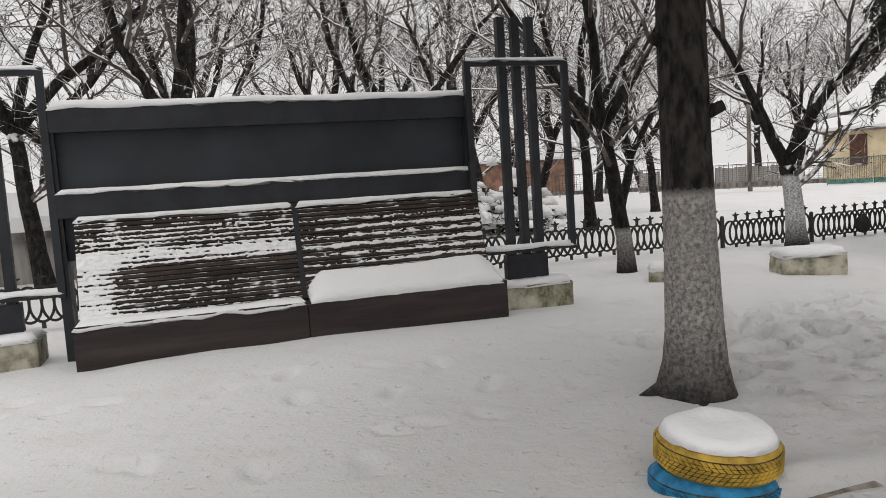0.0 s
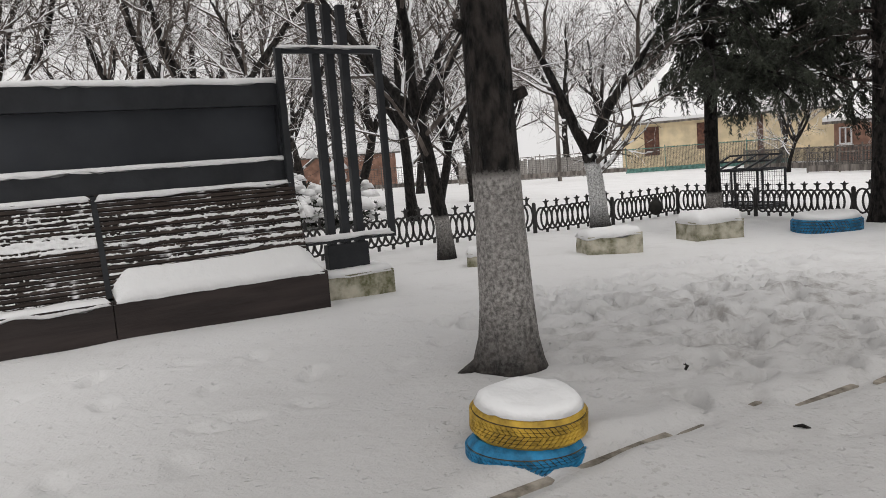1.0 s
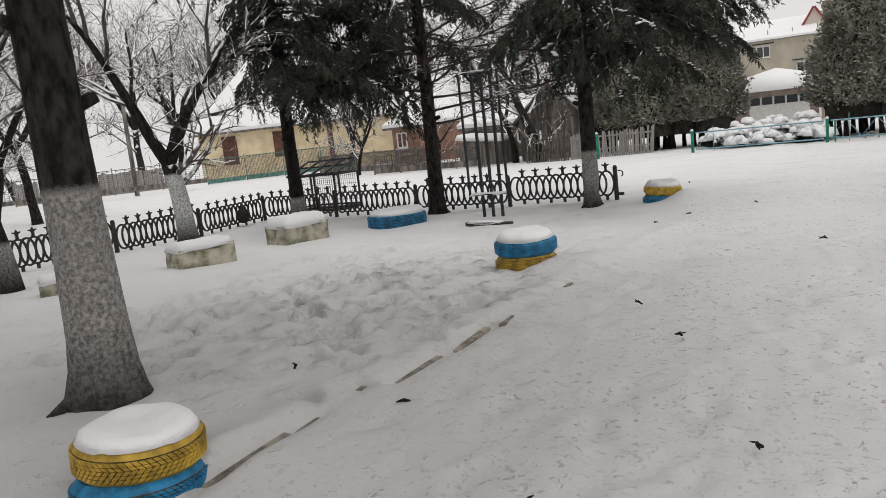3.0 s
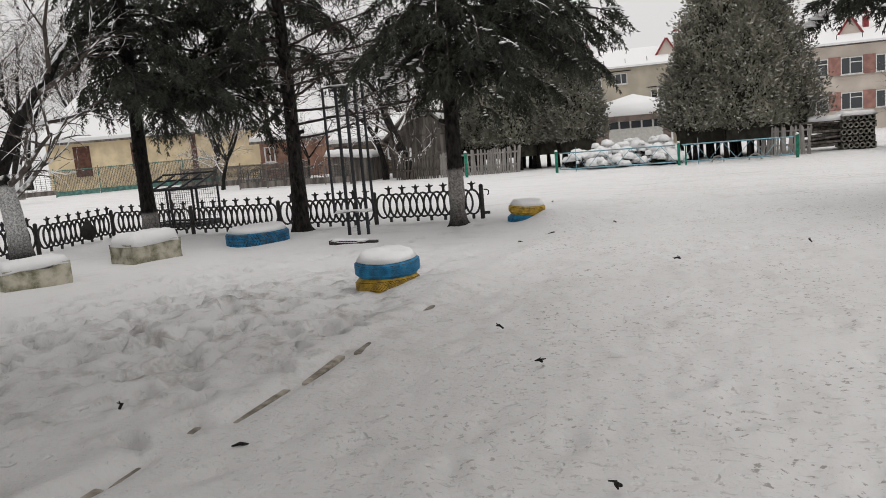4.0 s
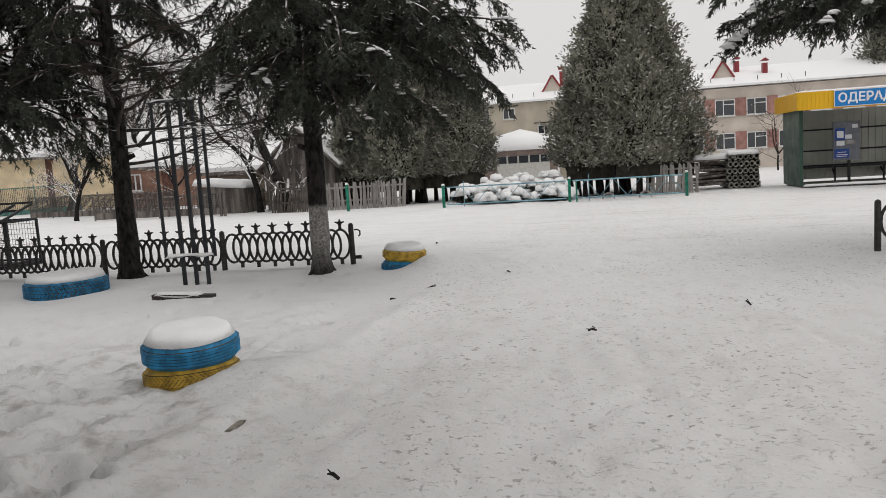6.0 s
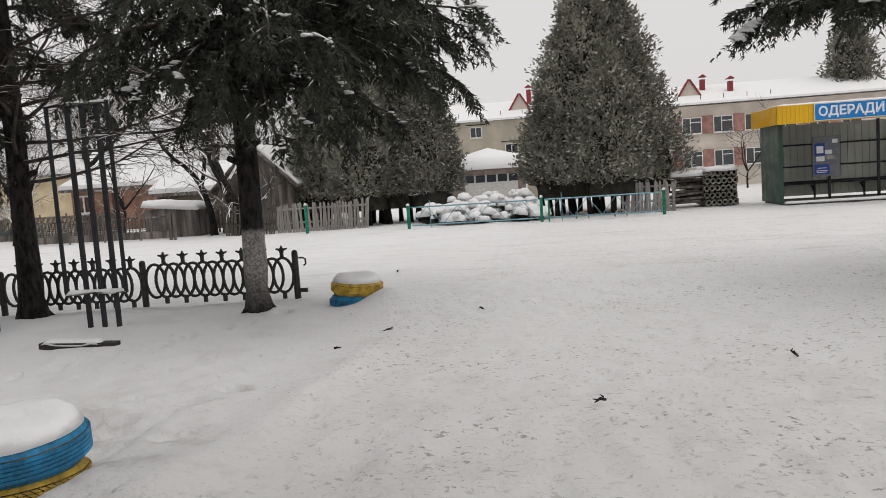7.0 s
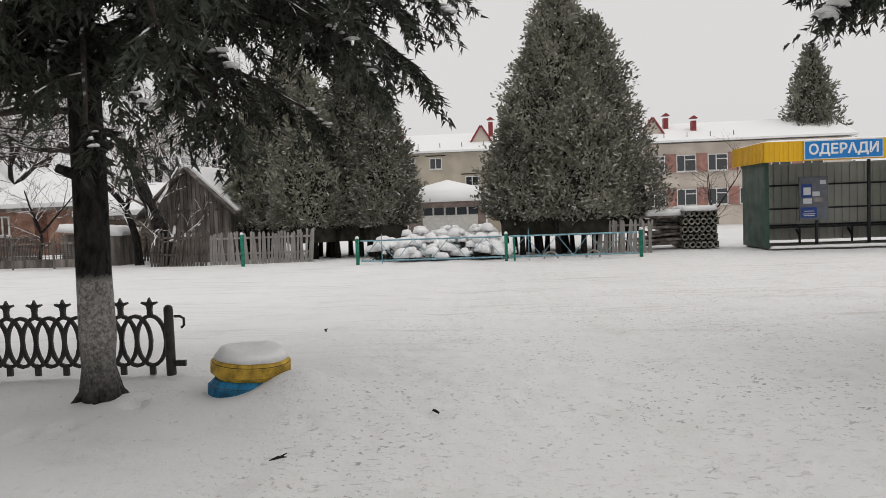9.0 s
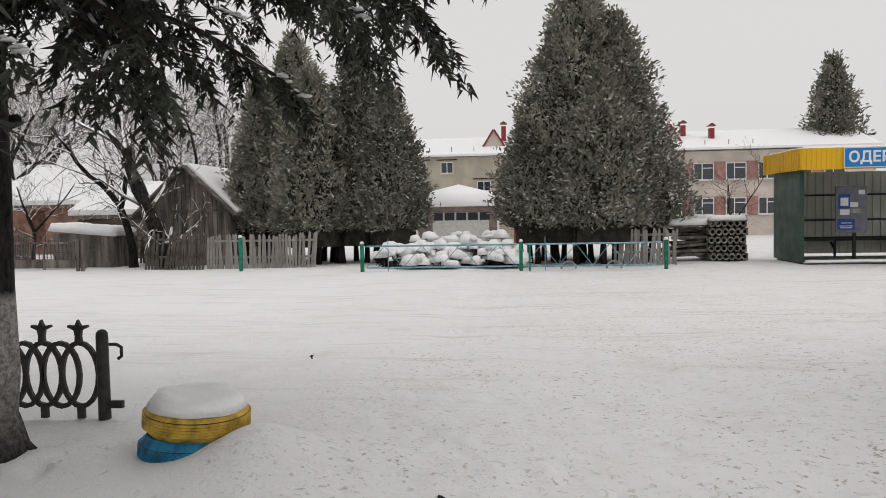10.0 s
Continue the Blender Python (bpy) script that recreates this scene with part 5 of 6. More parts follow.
SNOWBARK_LOW = bark_material("snowy_limewashed_bark", 1.15, snow=0.35)
WHITEBARK = bark_material("white_limewashed_bark", 1.3, snow=0.45, paint=(0.74, 0.74, 0.73))
SNOWBARK_MID = bark_material("snowy_limewashed_bark_low", 0.68, snow=0.35)
SNOWBARK = bark_material("snowy_bark", -9, snow=0.40)
bare_tree("t", pose(6.45, 9.65, 0, 0, 0, 40), 12, 6.0, 0.125, "dark bare tree with a limewashed foot and snowy twigs", SNOWBARK_MID, 0.36, lean=(0.06, 0), levels=4)
bare_tree("t", pose(10.75, 10.95, -0.06, 0, 0, 10), 5, 5.4, 0.185, "bare forked tree with a white limewashed trunk", WHITEBARK, 0.27, 0.9, levels=4, forks=2, dense=0.8)
kinds = [
    bare_tree("t", pose(-0.6, 14.0, 0, 0, 0, 0), 3, 8.0, 0.17, "bare tree with snow along its dark branches", SNOWBARK, 0.33, 1.1, lean=(0.25, 0.0), dense=1.12),
    bare_tree("t", pose(-2.0, 14.5, 0, 0, 0, 0), 8, 7.5, 0.16, "bare tree with snow along its dark branches", SNOWBARK, 0.38, 1.0, lean=(-0.22, 0.0), dense=1.12),
    bare_tree("t", pose(4.6, 15.2, 0, 0, 0, 0), 21, 7.0, 0.15, "bare tree with snow along its dark branches", SNOWBARK, 0.32, 1.2, dense=1.12),
    bare_tree("t", pose(10.8, 18.5, 0, 0, 0, 0), 33, 8.0, 0.16, "bare tree with snow along its dark branches", SNOWBARK, 0.30, 1.0, dense=1.12),
]
rt = random.Random(9)
for x, y, s in ((-5.5, 16, 1.0), (-3.0, 21, 1.2), (1.6, 24, 1.2), (12.5, 20, 0.9), (11, 27, 1.3), (16.5, 24, 1.0), (15, 31, 1.3), (5, 32, 1.5), (21, 36, 1.3), (10, 40, 1.6), (0, 40, 1.7), (28, 47, 1.4), (20, 52, 1.6), (31.5, 21, 0.6), (37, 25.5, 0.7), (47, 27, 1.3), (54, 24, 1.3), (58, 20, 1.4), (46, 18.0, 1.0), (63, 30, 1.6), (28, 62, 1.8), (8, 58, 1.9), (45, 52, 1.8), (52, 47, 1.5), (50, 41, 1.3), (57, 38, 1.6), (40, 58, 1.7), (34, 52, 1.4), (58, 52, 1.9), (63, 46, 1.8), (68, 55, 2.2), (55, 60, 2.0), (48, 64, 2.0), (72, 44, 2.0), (66, 38, 1.7), (75, 34, 1.8), (62, 66, 2.3), (25, 56, 1.6), (16, 47, 1.5), (70, 26, 1.5)):
    c = copy_thing(rt.choice(kinds), pose(x, y, gz(x, y) - 0.05, 0, 0, rt.uniform(0, 360)))
    c.scale = (s, s, s * rt.uniform(0.9, 1.1))
bare_tree("t", pose(30.4, 11.25, -0.13, 0, 0, 15), 44, 5.2, 0.31, "old forked fruit tree with snow in its crotch", SNOWBARK, 0.15, 1.0, forks=2, dense=0.7, group="fruit trees")
bare_tree("t", pose(30.9, 12.5, -0.13, 0, 0, 75), 45, 5.4, 0.13, "old fruit tree with spreading snowy branches", SNOWBARK, 0.34, 1.3, forks=3, dense=0.7, group="fruit trees")
bare_tree("t", pose(33.5, 17.6, -0.13, 0, 0, 75), 46, 3.6, 0.07, "young bare fruit tree", SNOWBARK, 0.30, 1.1, forks=3, levels=3, group="fruit trees")
bare_tree("t", pose(58, -12.3, -0.8, 0, 0, 75), 47, 5.4, 0.07, "slim young bare tree before the school", SNOWBARK, 0.22, 1.2, forks=3, levels=3, group="young trees", twig=TWIG_DARK)


# ---- spruces ----
def needle_twig(V, F, rnd, p, d, L, fine, droop=-0.16, big=1.0, stem=True):
    """A hanging twig clothed in needles."""
    n = max(3, int(L / 0.12))
    pts = bent(rnd, p, d, L, n, 0.12, droop)
    for i in range(n):
        a, b = pts[i], pts[i + 1]
        ax = (b - a).normalized()
        for k in range(fine):
            q = a.lerp(b, rnd.random())
            out = Vector((rnd.gauss(0, 1), rnd.gauss(0, 1), rnd.gauss(0, 1))).cross(ax).normalized()
            dr = (out * rnd.uniform(0.5, 1.0) + ax * 0.8).normalized()
            ln = rnd.uniform(0.035, 0.065) * big
            wd = dr.cross(Vector((rnd.gauss(0, 1), rnd.gauss(0, 1), rnd.gauss(0, 1)))).normalized() * rnd.uniform(0.0055, 0.010) * big
            j = len(V)
            V += [tuple(q - wd), tuple(q + wd), tuple(q + dr * ln)]
            F.append((j, j + 1, j + 2))
    if stem:
        tube(V, F, pts, [0.008 * (1 - 0.7 * i / n) + 0.002 for i in range(n + 1)], 3, False)
    return pts


def snow_lump(V, F, rnd, p, a, b, h, rz):
    """A soft oblong of snow resting on a bough."""
    n, m = 8, 3
    j = len(V)
    c, s = math.cos(rz), math.sin(rz)
    V.append((p.x, p.y, p.z + h * rnd.uniform(0.8, 1.1)))
    for i in range(1, m + 1):
        t = i / m
        for k in range(n):
            an = 2 * math.pi * k / n
            w = rnd.uniform(0.78, 1.18)
            u, v = a * t * math.cos(an) * w, b * t * math.sin(an) * w
            z = h * math.sqrt(max(0, 1 - t * t)) - (0.25 * h if i == m else 0) + rnd.uniform(-0.1, 0.1) * h
            V.append((p.x + u * c - v * s, p.y + u * s + v * c, p.z + z))
    for k in range(n):
        F.append((j, j + 1 + k, j + 1 + (k + 1) % n))
    for i in range(m - 1):
        for k in range(n):
            q = j + 1 + i * n
            F.append((q + k, q + n + k, q + n + (k + 1) % n, q + (k + 1) % n))
    F.append(tuple(j + 1 + (m - 1) * n + k for k in range(n - 1, -1, -1)))


def spruce(m, seed, height, r, low, reach, bark, label, fine=6, dead=(), extra=(), snow=0.6, limbs=5, flare=1.35, top_seen=5.6, tw=1.0, sag=-0.06, hang=1.2, short=(), big=1.0, high=4):
    """Trunk with whorls of drooping boughs from the height low upwards; dead: bare lower boughs; extra: single boughs (height, yaw, length)."""
    rnd = random.Random(seed)
    t = thing("spruce", m, label, "tree", "spruces")
    V, F = [], []
    hs = [-0.2, 0.0, 0.10, 0.25, 0.5, 1.0, 1.6, 2.4, 3.4, 5.0, 7.5, height]
    n = 22
    for i, h in enumerate(hs):
        k = {0: flare * 1.15, 1: flare, 2: flare * 0.87, 3: flare * 0.74, 4: 1.06}.get(i, 1.0 - 0.95 * (h / height) ** 1.2)
        for q in range(n):
            a = 2 * math.pi * q / n
            w = 1 + 0.06 * math.sin(3 * a + seed + h) + (0.22 * max(0, math.sin(2.5 * a + seed)) if i < 4 else 0) + rnd.uniform(-0.035, 0.035)
            V.append((r * k * w * math.cos(a) + 0.02 * math.sin(h * 1.7 + seed), r * k * w * math.sin(a), h))
    for i in range(len(hs) - 1):
        for q in range(n):
            F.append((i * n + q, i * n + (q + 1) % n, (i + 1) * n + (q + 1) % n, (i + 1) * n + q))
    # roots spreading into the snow
    for i in range(4):
        a = seed * 1.3 + 1.57 * i + rnd.uniform(-0.3, 0.3) if seed != 1 else (2.75, 1.2, 4.3, 5.7)[i]
        d = Vector((math.cos(a), math.sin(a), 0))
        k = 1.0 if seed == 1 and i == 0 else 0.72
        tube(V, F, [d * r * 0.55 + Vector((0, 0, 0.24)), d * r * 1.1 * (0.6 + 0.4 * k) + Vector((0, 0, 0.09 * k)), d * r * 1.9 * k + Vector((0, 0, 0.015)), d * r * 2.7 * k + Vector((0, 0, -0.05))], [r * 0.36, r * 0.28, r * 0.18, r * 0.09], 8)
    # stubs of cut boughs
    for i in range(9):
        h, a = rnd.uniform(1.5, low + 0.6), rnd.uniform(0, 6.28)
        d = Vector((math.cos(a), math.sin(a), 0.15))
        tube(V, F, [d * r * 0.7 + Vector((0, 0, h)), d * (r + rnd.uniform(0.04, 0.10)) + Vector((0, 0, h + 0.03))], [0.045, 0.035], 7)
    NV, NF, SV, SF, BV, BF = [], [], [], [], [], []
    boughs = []
    h = low
    while h < height - 1.0:
        seen = h < top_seen
        for i in range(limbs if seen else high):
            a = 2 * math.pi * (i + rnd.uniform(-0.3, 0.3)) / (limbs if seen else high) + h * 2.1
            boughs.append((h + rnd.uniform(-0.12, 0.12), a, reach * (1 - 0.75 * (h - low) / (height - low)) * rnd.uniform(0.75, 1.05), seen))
        h += 0.40 if seen else 0.8
    boughs += [(h, radians(a), L, True) for h, a, L in extra]
    for h, a, L, seen in boughs:
        for yaw, k in short:
            if math.cos(a - radians(yaw)) > 0.45 and h < top_seen:
                L *= k
        d = Vector((math.cos(a), math.sin(a), 0.12))
        nn = 9
        pts = bent(rnd, d * r * 0.6 + Vector((0, 0, h)), d, L, nn, 0.06, sag)
        tube(BV, BF, pts, [0.030 * (1 - 0.8 * i / nn) + 0.004 for i in range(nn + 1)], 5, False)
        side = Vector((-math.sin(a), math.cos(a), 0))
        at = lambda u: pts[min(int(u * nn), nn - 1)].lerp(pts[min(int(u * nn) + 1, nn)], u * nn % 1)
        if not seen:
            for i in range(int(L / (0.16 if high < 6 else 0.06))):
                dd = d * 0.55 + side * rnd.uniform(-1.1, 1.1) + Vector((0, 0, -rnd.uniform(0.1, 1.6)))
                needle_twig(NV, NF, rnd, at(rnd.uniform(0.1, 0.999)), dd, rnd.uniform(0.3, 0.9), 5, big=2.2)
            continue
        # side branches lie flat on both hands of the bough; short brushes hang from them
        count = max(5, int(L * 7 * tw))
        for i in range(count + 1):
            s = min(0.985, 0.10 + 0.90 * (i + rnd.random()) / count)
            ll = rnd.uniform(0.35, 1.0) * min(1.05, 0.40 * L) * (1.12 - 0.85 * s) * min(1, 0.35 + 2.4 * s) + 0.10
            head = (at(min(0.999, s + 0.1)) - at(max(0, s - 0.1))).normalized()
            dd = head * rnd.uniform(0.6, 1.0) + side * (1 if i % 2 else -1) * rnd.uniform(0.45, 1.0) + Vector((0, 0, rnd.uniform(-0.30, 0.08)))
            if i == count:
                s, ll, dd = 0.97, 0.25, head
            lp = bent(rnd, at(s), dd, ll, 4, 0.09, -0.05 * hang)
            tube(BV, BF, lp, [0.010, 0.008, 0.006, 0.005, 0.003], 3, False)
            ahead = dd.normalized()
            m2 = int(ll / 0.045) + 2
            for k in range(m2):
                u = (k + rnd.random()) / m2 * 3.999
                q = lp[int(u)].lerp(lp[int(u) + 1], u % 1)
                across = Vector((-ahead.y, ahead.x, 0)) * (1 if k % 2 else -1)
                td = ahead * rnd.uniform(0.3, 0.9) + across * rnd.uniform(0.0, 0.8) + Vector((0, 0, -hang * rnd.uniform(0.1, 1.3)))
                needle_twig(NV, NF, rnd, q, td, rnd.uniform(0.12, 0.34) * (0.8 + 0.35 * hang), fine, big=big, stem=False)
            if rnd.random() < snow * 0.55:
                sc = rnd.uniform(0.5, 1.0) * (0.45 + 0.75 * snow)
                u0 = rnd.uniform(0.2, 2.4)
                for k in range(rnd.randint(4, 10)):
                    u = min(3.99, u0 + 0.055 * k / max(0.05, ll) * 4 * rnd.uniform(0.7, 1.3))
                    q = lp[int(u)].lerp(lp[int(u) + 1], u % 1)
                    snow_lump(SV, SF, rnd, q + Vector((rnd.uniform(-0.02, 0.02), rnd.uniform(-0.02, 0.02), 0.015)), sc * rnd.uniform(0.06, 0.12), sc * rnd.uniform(0.025, 0.055), sc * rnd.uniform(0.015, 0.035), math.atan2(ahead.y, ahead.x) + rnd.uniform(-0.4, 0.4))
    for h, aa, L in dead:
        a = radians(aa)
        d = Vector((math.cos(a), math.sin(a), rnd.uniform(0.0, 0.25)))
        pts = bent(rnd, d * r * 0.6 + Vector((0, 0, h)), d, L, 8, 0.07, 0.03)
        tube(BV, BF, pts, [0.026 * (1 - 0.85 * i / 8) + 0.003 for i in range(9)], 5, False)
        for i in range(int(L * 9)):
            s = rnd.uniform(0.15, 1)
            q = pts[min(int(s * 8), 7)].lerp(pts[min(int(s * 8) + 1, 8)], s * 8 % 1)
            dd = d * 0.8 + Vector((-d.y, d.x, 0)) * rnd.choice((-1, 1)) * rnd.uniform(0.4, 1) + Vector((0, 0, rnd.uniform(-0.3, 0.3)))
            p2 = bent(rnd, q, dd, rnd.uniform(0.25, 0.8), 4, 0.12, 0.0)
            tube(BV, BF, p2, [0.007, 0.006, 0.005, 0.004, 0.003], 3, False)
            for _ in range(3):
                q2 = rnd.choice(p2[1:])
                tube(BV, BF, bent(rnd, q2, dd + Vector((rnd.gauss(0, 0.5), rnd.gauss(0, 0.5), rnd.gauss(0, 0.3))), rnd.uniform(0.1, 0.3), 2, 0.1, 0), [0.004, 0.0035, 0.003], 3, False)
    raw("trunk", V, F, bark, t, smooth=True)
    tagged(raw("branchwork", BV, BF, TWIG_DARK if dead else BARK, t), kind="stuff")
    tagged(raw("needles", NV, NF, NEEDLE, t), kind="stuff")
    if SV:
        tagged(raw("bough_snow", SV, SF, SNOW, t, smooth=True), kind="stuff")
    return t


# upper crown lies out of view, made wide and dense to shade the ground
spruce(pose(3.46, 4.0, 0), 1, 14, 0.172, 3.9, 4.6, BARK_TALL, "tall spruce with a limewashed trunk and cut boughs", 6, big=1.5, extra=((3.15, 170, 2.4), (3.3, 163, 2.1)), limbs=8, tw=0.7, sag=-0.02, snow=0.3, hang=0.8, flare=1.36, high=9, short=((105, 0.5),))
spruce(pose(12.9, 10.0, -0.16), 2, 13, 0.14, 3.1, 2.9, BARK_LOW, "spruce with dense drooping dark boughs and a limewashed foot", 6, big=1.6, extra=((2.9, 250, 2.8), (3.0, 280, 3.0), (3.1, 265, 2.9), (2.9, 235, 2.5), (3.3, 220, 2.6), (3.4, 290, 2.8)), snow=0.10, sag=-0.085, hang=1.5, short=((128, 0.4),), tw=0.52, limbs=5)
spruce(pose(13.7, 7.17, -0.17), 3, 13, 0.14, 3.5, 2.5, BARK, "spruce with bare lower boughs beside the iron fence", 6, big=1.5, dead=((1.75, -70, 1.9), (2.0, -95, 2.3), (2.25, -60, 2.4), (2.5, -110, 2.6), (2.1, -140, 1.6), (2.7, -80, 2.7), (2.4, 100, 1.4), (2.85, -120, 2.4), (3.0, -90, 2.6), (3.2, -70, 2.4), (3.4, -100, 2.4), (2.6, -150, 2.0)), extra=((3.1, 130, 2.2), (3.2, 150, 2.0), (3.2, 95, 2.4)), snow=0.12, sag=-0.08, hang=1.4, short=((-85, 0.5),), tw=0.62, limbs=4)
spruce(pose(13.07, 3.84, -0.12), 4, 13, 0.132, 3.2, 2.6, BARK_MID, "spruce with drooping snow-laden boughs and a limewashed foot", 7, big=1.35, extra=((3.2, -95, 2.75), (3.35, -72, 2.5), (3.25, -118, 2.3), (3.45, -85, 2.7), (3.5, -105, 2.6), (2.75, -122, 1.7), (2.7, -97, 1.7), (2.75, -150, 1.5), (2.6, 205, 1.6), (2.65, 225, 1.9), (2.7, 240, 1.9), (2.6, 180, 1.5), (2.85, 212, 2.3), (2.85, 235, 2.4), (3.0, 250, 2.2), (2.75, 192, 1.9), (2.95, 190, 1.8), (3.1, 215, 2.1), (3.0, 160, 1.7), (3.3, 200, 2.0), (3.5, 180, 2.4), (3.6, 210, 2.5), (3.8, 232, 2.6), (3.4, 243, 2.4), (3.2, 172, 2.0), (3.9, 195, 2.5), (3.8, -92, 2.8), (4.1, -75, 2.6), (4.2, -110, 2.6), (3.7, -65, 2.5)), dead=((1.9, 60, 1.0), (2.2, 130, 1.4), (2.5, 90, 1.8), (2.7, 70, 2.0)), snow=0.42, sag=-0.09, limbs=4, hang=0.95, short=((85, 0.7),), flare=1.15, tw=0.54)
spruce(pose(13.2, -5.3, -0.12), 5, 13, 0.16, 3.3, 2.7, BARK_MID, "spruce with drooping snow-laden boughs", 7, big=1.35, extra=((3.3, 93, 3.7), (3.4, 103, 3.4), (3.5, 84, 3.5), (3.35, 74, 3.1), (3.7, 97, 3.5), (3.55, 90, 3.7), (3.6, 86, 3.6), (3.5, 105, 3.4), (3.8, 94, 3.6)), snow=1.0, sag=-0.04, hang=0.7, tw=0.8, limbs=5)


# ---- thujas ----
def thuja(m, seed, height, r, n, label, low=0.35, size=1.0):
    """A dense evergreen cone: a dark core and many small upright sprays."""
    rnd = random.Random(seed)
    t = thing("thuja", m, label, "tree", "thujas")
    shape = lambda u: (1 - u ** 1.15) ** 0.80 * (0.80 + 0.20 * min(1, u / 0.25)) + 0.015
    V, F = [], []
    lobes = [(rnd.uniform(0, 6.28), rnd.uniform(0.05, 0.13), rnd.randint(2, 7)) for _ in range(5)]
    def edge(u, a):
        w = 1 + sum(q * math.sin(k * a + p + u * 9 * (k % 3)) for p, q, k in lobes) * 0.8
        return r * shape(u) * w
    # solid core fills the gaps; shade between the branches is in its colour
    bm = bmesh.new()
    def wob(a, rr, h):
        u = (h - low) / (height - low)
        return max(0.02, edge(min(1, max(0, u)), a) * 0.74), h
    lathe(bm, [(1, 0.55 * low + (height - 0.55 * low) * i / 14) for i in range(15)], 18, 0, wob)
    part("core", bm, THUJA_INNER_SHADE, t)
    for _ in range(n // 9):
        # a plume: a spray of scaly twigs sweeping up and out
        u = 1 - (1 - rnd.random()) ** 0.55 if rnd.random() < 0.2 else rnd.random() ** 1.35
        a = rnd.uniform(0, 6.28)
        rad = edge(u, a) * (rnd.uniform(0.70, 0.98) + (0.13 * rnd.random() if rnd.random() < 0.2 else 0))
        p0 = Vector((rad * math.cos(a), rad * math.sin(a), low + (height - low) * u * 0.97))
        out = Vector((math.cos(a), math.sin(a), 0))
        sweep = (out * rnd.uniform(0.25, 0.9) + Vector((rnd.gauss(0, 0.25), rnd.gauss(0, 0.25), rnd.uniform(0.15, 1.0)))).normalized()
        PL = size * rnd.uniform(0.25, 0.62) * (1 - 0.45 * u)
        for k in range(9):
            p = p0 + sweep * PL * (k + rnd.random()) / 9 + Vector((rnd.gauss(0, 1), rnd.gauss(0, 1), rnd.gauss(0, 1))) * 0.045 * size
            d = (sweep * 0.9 + Vector((rnd.gauss(0, 0.5), rnd.gauss(0, 0.5), rnd.gauss(0, 0.5)))).normalized()
            s = Vector((rnd.gauss(0, 1), rnd.gauss(0, 1), rnd.gauss(0, 1))).cross(d).normalized()
            L, w = size * rnd.uniform(0.09, 0.20), size * rnd.uniform(0.018, 0.04)
            j = len(V)
            V += [tuple(p), tuple(p + d * L * 0.5 + s * w), tuple(p + d * L), tuple(p + d * L * 0.55 - s * w)]
            F += [(j, j + 1, j + 2), (j, j + 2, j + 3)]
    raw("sprays", V, F, THUJA, t)
    for i in range(6):
        a, k = 1.05 * i + seed, rnd.uniform(0.25, 0.6)
        x, y = k * r * math.cos(a), k * r * math.sin(a)
        TV, TF = [], []
        tube(TV, TF, [(x, y, -0.1), (x * 1.05, y * 1.05, 0.5 * low), (x * 1.15, y * 1.15, low + 1.0)], [0.10, 0.075, 0.05], 7)
        raw("stem", TV, TF, BARK, t, smooth=True)
    return t


THUJA_INNER_SHADE = material("thuja_inner_shade", (0.05, 0.047, 0.036), 0.95, var=0.4, scale=3, bump=0.6)
thuja(pose(31.9, -1.15, -0.13), 1, 8.5, 2.45, 38000, "tall dense dark thuja dusted with snow", 1.0)
thuja(pose(31.6, -2.15, -0.13), 3, 7.3, 2.1, 22000, "tall dense dark thuja dusted with snow", 1.0)
thuja(pose(30.6, -1.7, -0.13), 2, 5.4, 1.45, 18000, "dense brownish thuja dusted with snow", 1.0)
thuja(pose(31.5, 0.05, -0.13), 4, 5.0, 1.3, 13000, "dense brownish thuja dusted with snow", 1.0)
for i, (x, y, h, r) in enumerate(((31.6, 4.6, 5.3, 1.15), (32.3, 5.7, 6.8, 1.5), (31.7, 7.0, 6.0, 1.45), (33.0, 7.9, 7.4, 1.6), (32.8, 9.0, 6.0, 1.1))):
    thuja(pose(x, y, -0.13), 10 + i, h, r, 18000, "dark thuja in a dense row dusted with snow", 0.95)
# far conifer
thuja(pose(80, -26.6, -1), 30, 15.5, 3.3, 13000, "distant tall dark green conifer", 1.0, 2.6)
thuja(pose(60, 16.5, -1), 31, 9, 3.0, 3000, "distant dark green conifer tree", 0.6, 3.0)


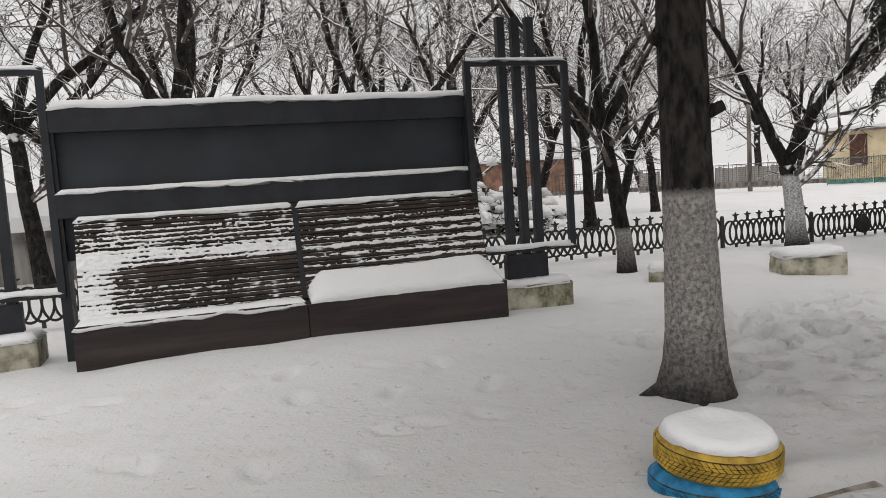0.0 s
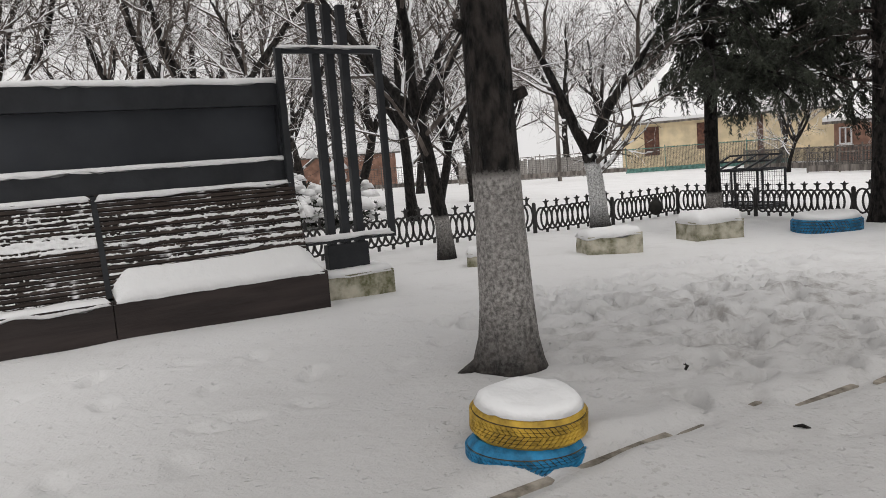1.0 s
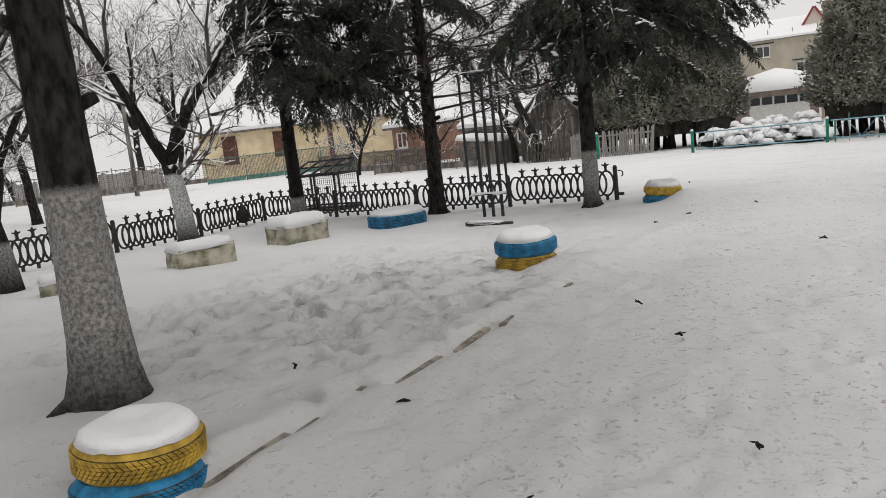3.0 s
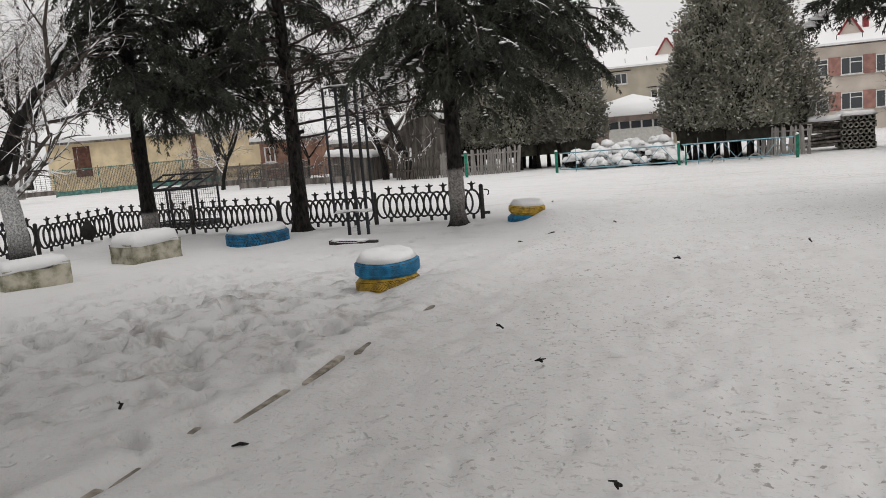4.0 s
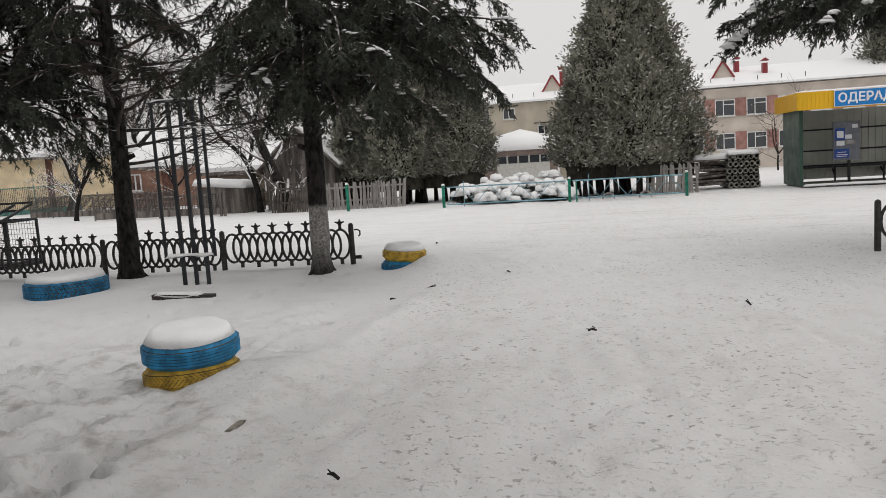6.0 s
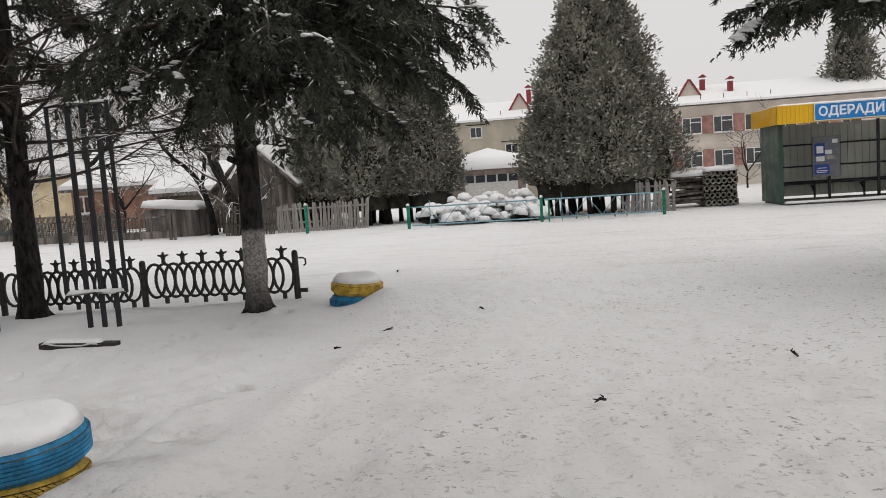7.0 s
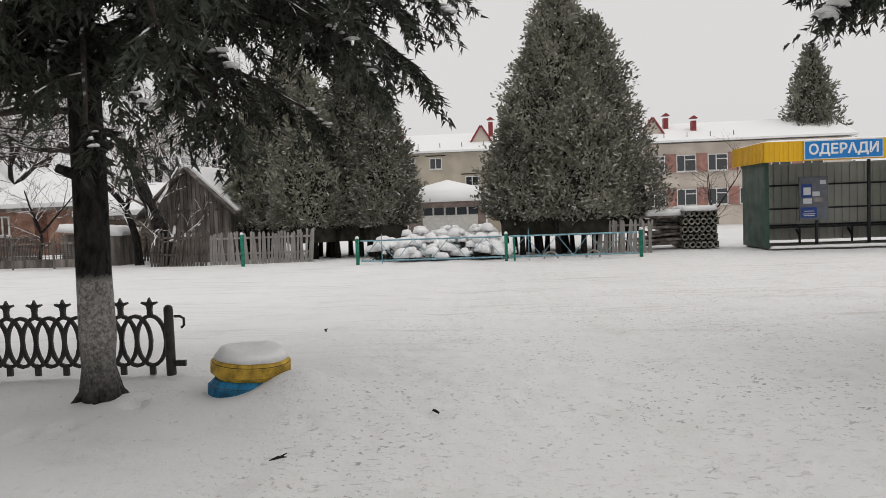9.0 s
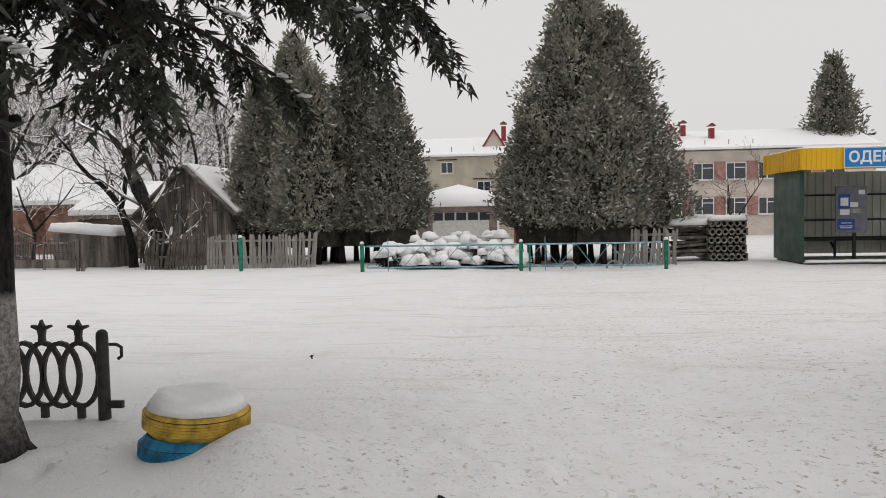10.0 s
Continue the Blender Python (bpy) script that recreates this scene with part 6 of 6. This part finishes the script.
# ---- snowed-up shrubs ----
def shrub(x, y, r, h, seed, group="shrubs behind the rail fence"):
    rnd = random.Random(seed)
    s = thing("shrub", pose(x, y, gz(x, y)), "dark shrub weighed down with clumps of snow", "shrub", group)
    V, F, SV, SF = [], [], [], []
    for i in range(26):
        a = rnd.uniform(0, 6.28)
        d = Vector((math.cos(a), math.sin(a), rnd.uniform(0.4, 1.6)))
        pts = bent(rnd, (0, 0, -0.05), d, rnd.uniform(0.5, 1.0) * max(r, h), 5, 0.15, -0.12)
        tube(V, F, pts, [0.012, 0.010, 0.008, 0.007, 0.005, 0.004], 4, False)
        for p in pts[2:]:
            for _ in range(7):
                d2 = Vector((rnd.gauss(0, 1), rnd.gauss(0, 1), rnd.gauss(0, 0.8))).normalized()
                sd = d2.cross(Vector((rnd.gauss(0, 1), rnd.gauss(0, 1), 1))).normalized() * 0.02
                j = len(V)
                V.extend([tuple(p - sd), tuple(p + sd), tuple(p + d2 * rnd.uniform(0.08, 0.18))])
                F.append((j, j + 1, j + 2))
    for i in range(30):
        a, q = rnd.uniform(0, 6.28), math.sqrt(rnd.random())
        p = Vector((q * r * math.cos(a), q * r * math.sin(a), h * (1 - 0.75 * q * q) * rnd.uniform(0.75, 1.0)))
        w = rnd.uniform(0.08, 0.30)
        snow_lump(SV, SF, rnd, p, w, w * rnd.uniform(0.6, 1.0), w * rnd.uniform(0.45, 0.8), a)
    tagged(raw("stem_tangle", V, F, NEEDLE, s), kind="stuff")
    tagged(raw("snow_clump", SV, SF, SNOW, s, smooth=True), kind="stuff")


for i, (x, y, r, h) in enumerate(((29.6, 4.1, 0.7, 0.45), (29.3, 3.4, 0.6, 0.55), (29.9, 2.9, 0.75, 0.75), (29.1, 2.5, 0.5, 0.40), (29.6, 2.0, 0.7, 0.60), (29.9, 1.4, 0.7, 0.85), (29.2, 1.3, 0.55, 0.45), (30.1, 2.3, 0.6, 0.8), (29.5, 0.95, 0.4, 0.5), (29.8, 3.6, 0.6, 0.6))):
    shrub(x, y, r * 0.95, h * 1.25, 100 + i)

for i, (x, y, r, h) in enumerate(((8.2, 19.0, 1.3, 1.9), (7.2, 18.5, 1.0, 1.3), (9.2, 19.4, 1.1, 1.4), (8.6, 18.2, 0.9, 0.9), (7.7, 19.3, 1.1, 1.6))):
    shrub(x, y, r, h, 140 + i, "snowed-up garden hedge")

# ---- the far side of the road ----
# laid out above on a plan drawn a tenth too small; set back to its true distance and size
FAR = Matrix.Translation((8.968, 0.819, 1.258)) @ Matrix.Rotation(radians(-0.46), 4, "Z") @ Matrix.Scale(1.112, 4) @ Matrix.Translation((-8.471, -0.481, -1.389))
bpy.context.view_layer.update()
for ob in list(scene.objects):
    if ob.parent is None and ob.type in {"EMPTY", "MESH"} and ob.name != "ground":
        first = ob.children[0].matrix_world.translation.x if ob.children and ob.matrix_world.translation.length < 0.01 else ob.matrix_world.translation.x
        if first > 27.0:
            ob.matrix_world = FAR @ ob.matrix_world
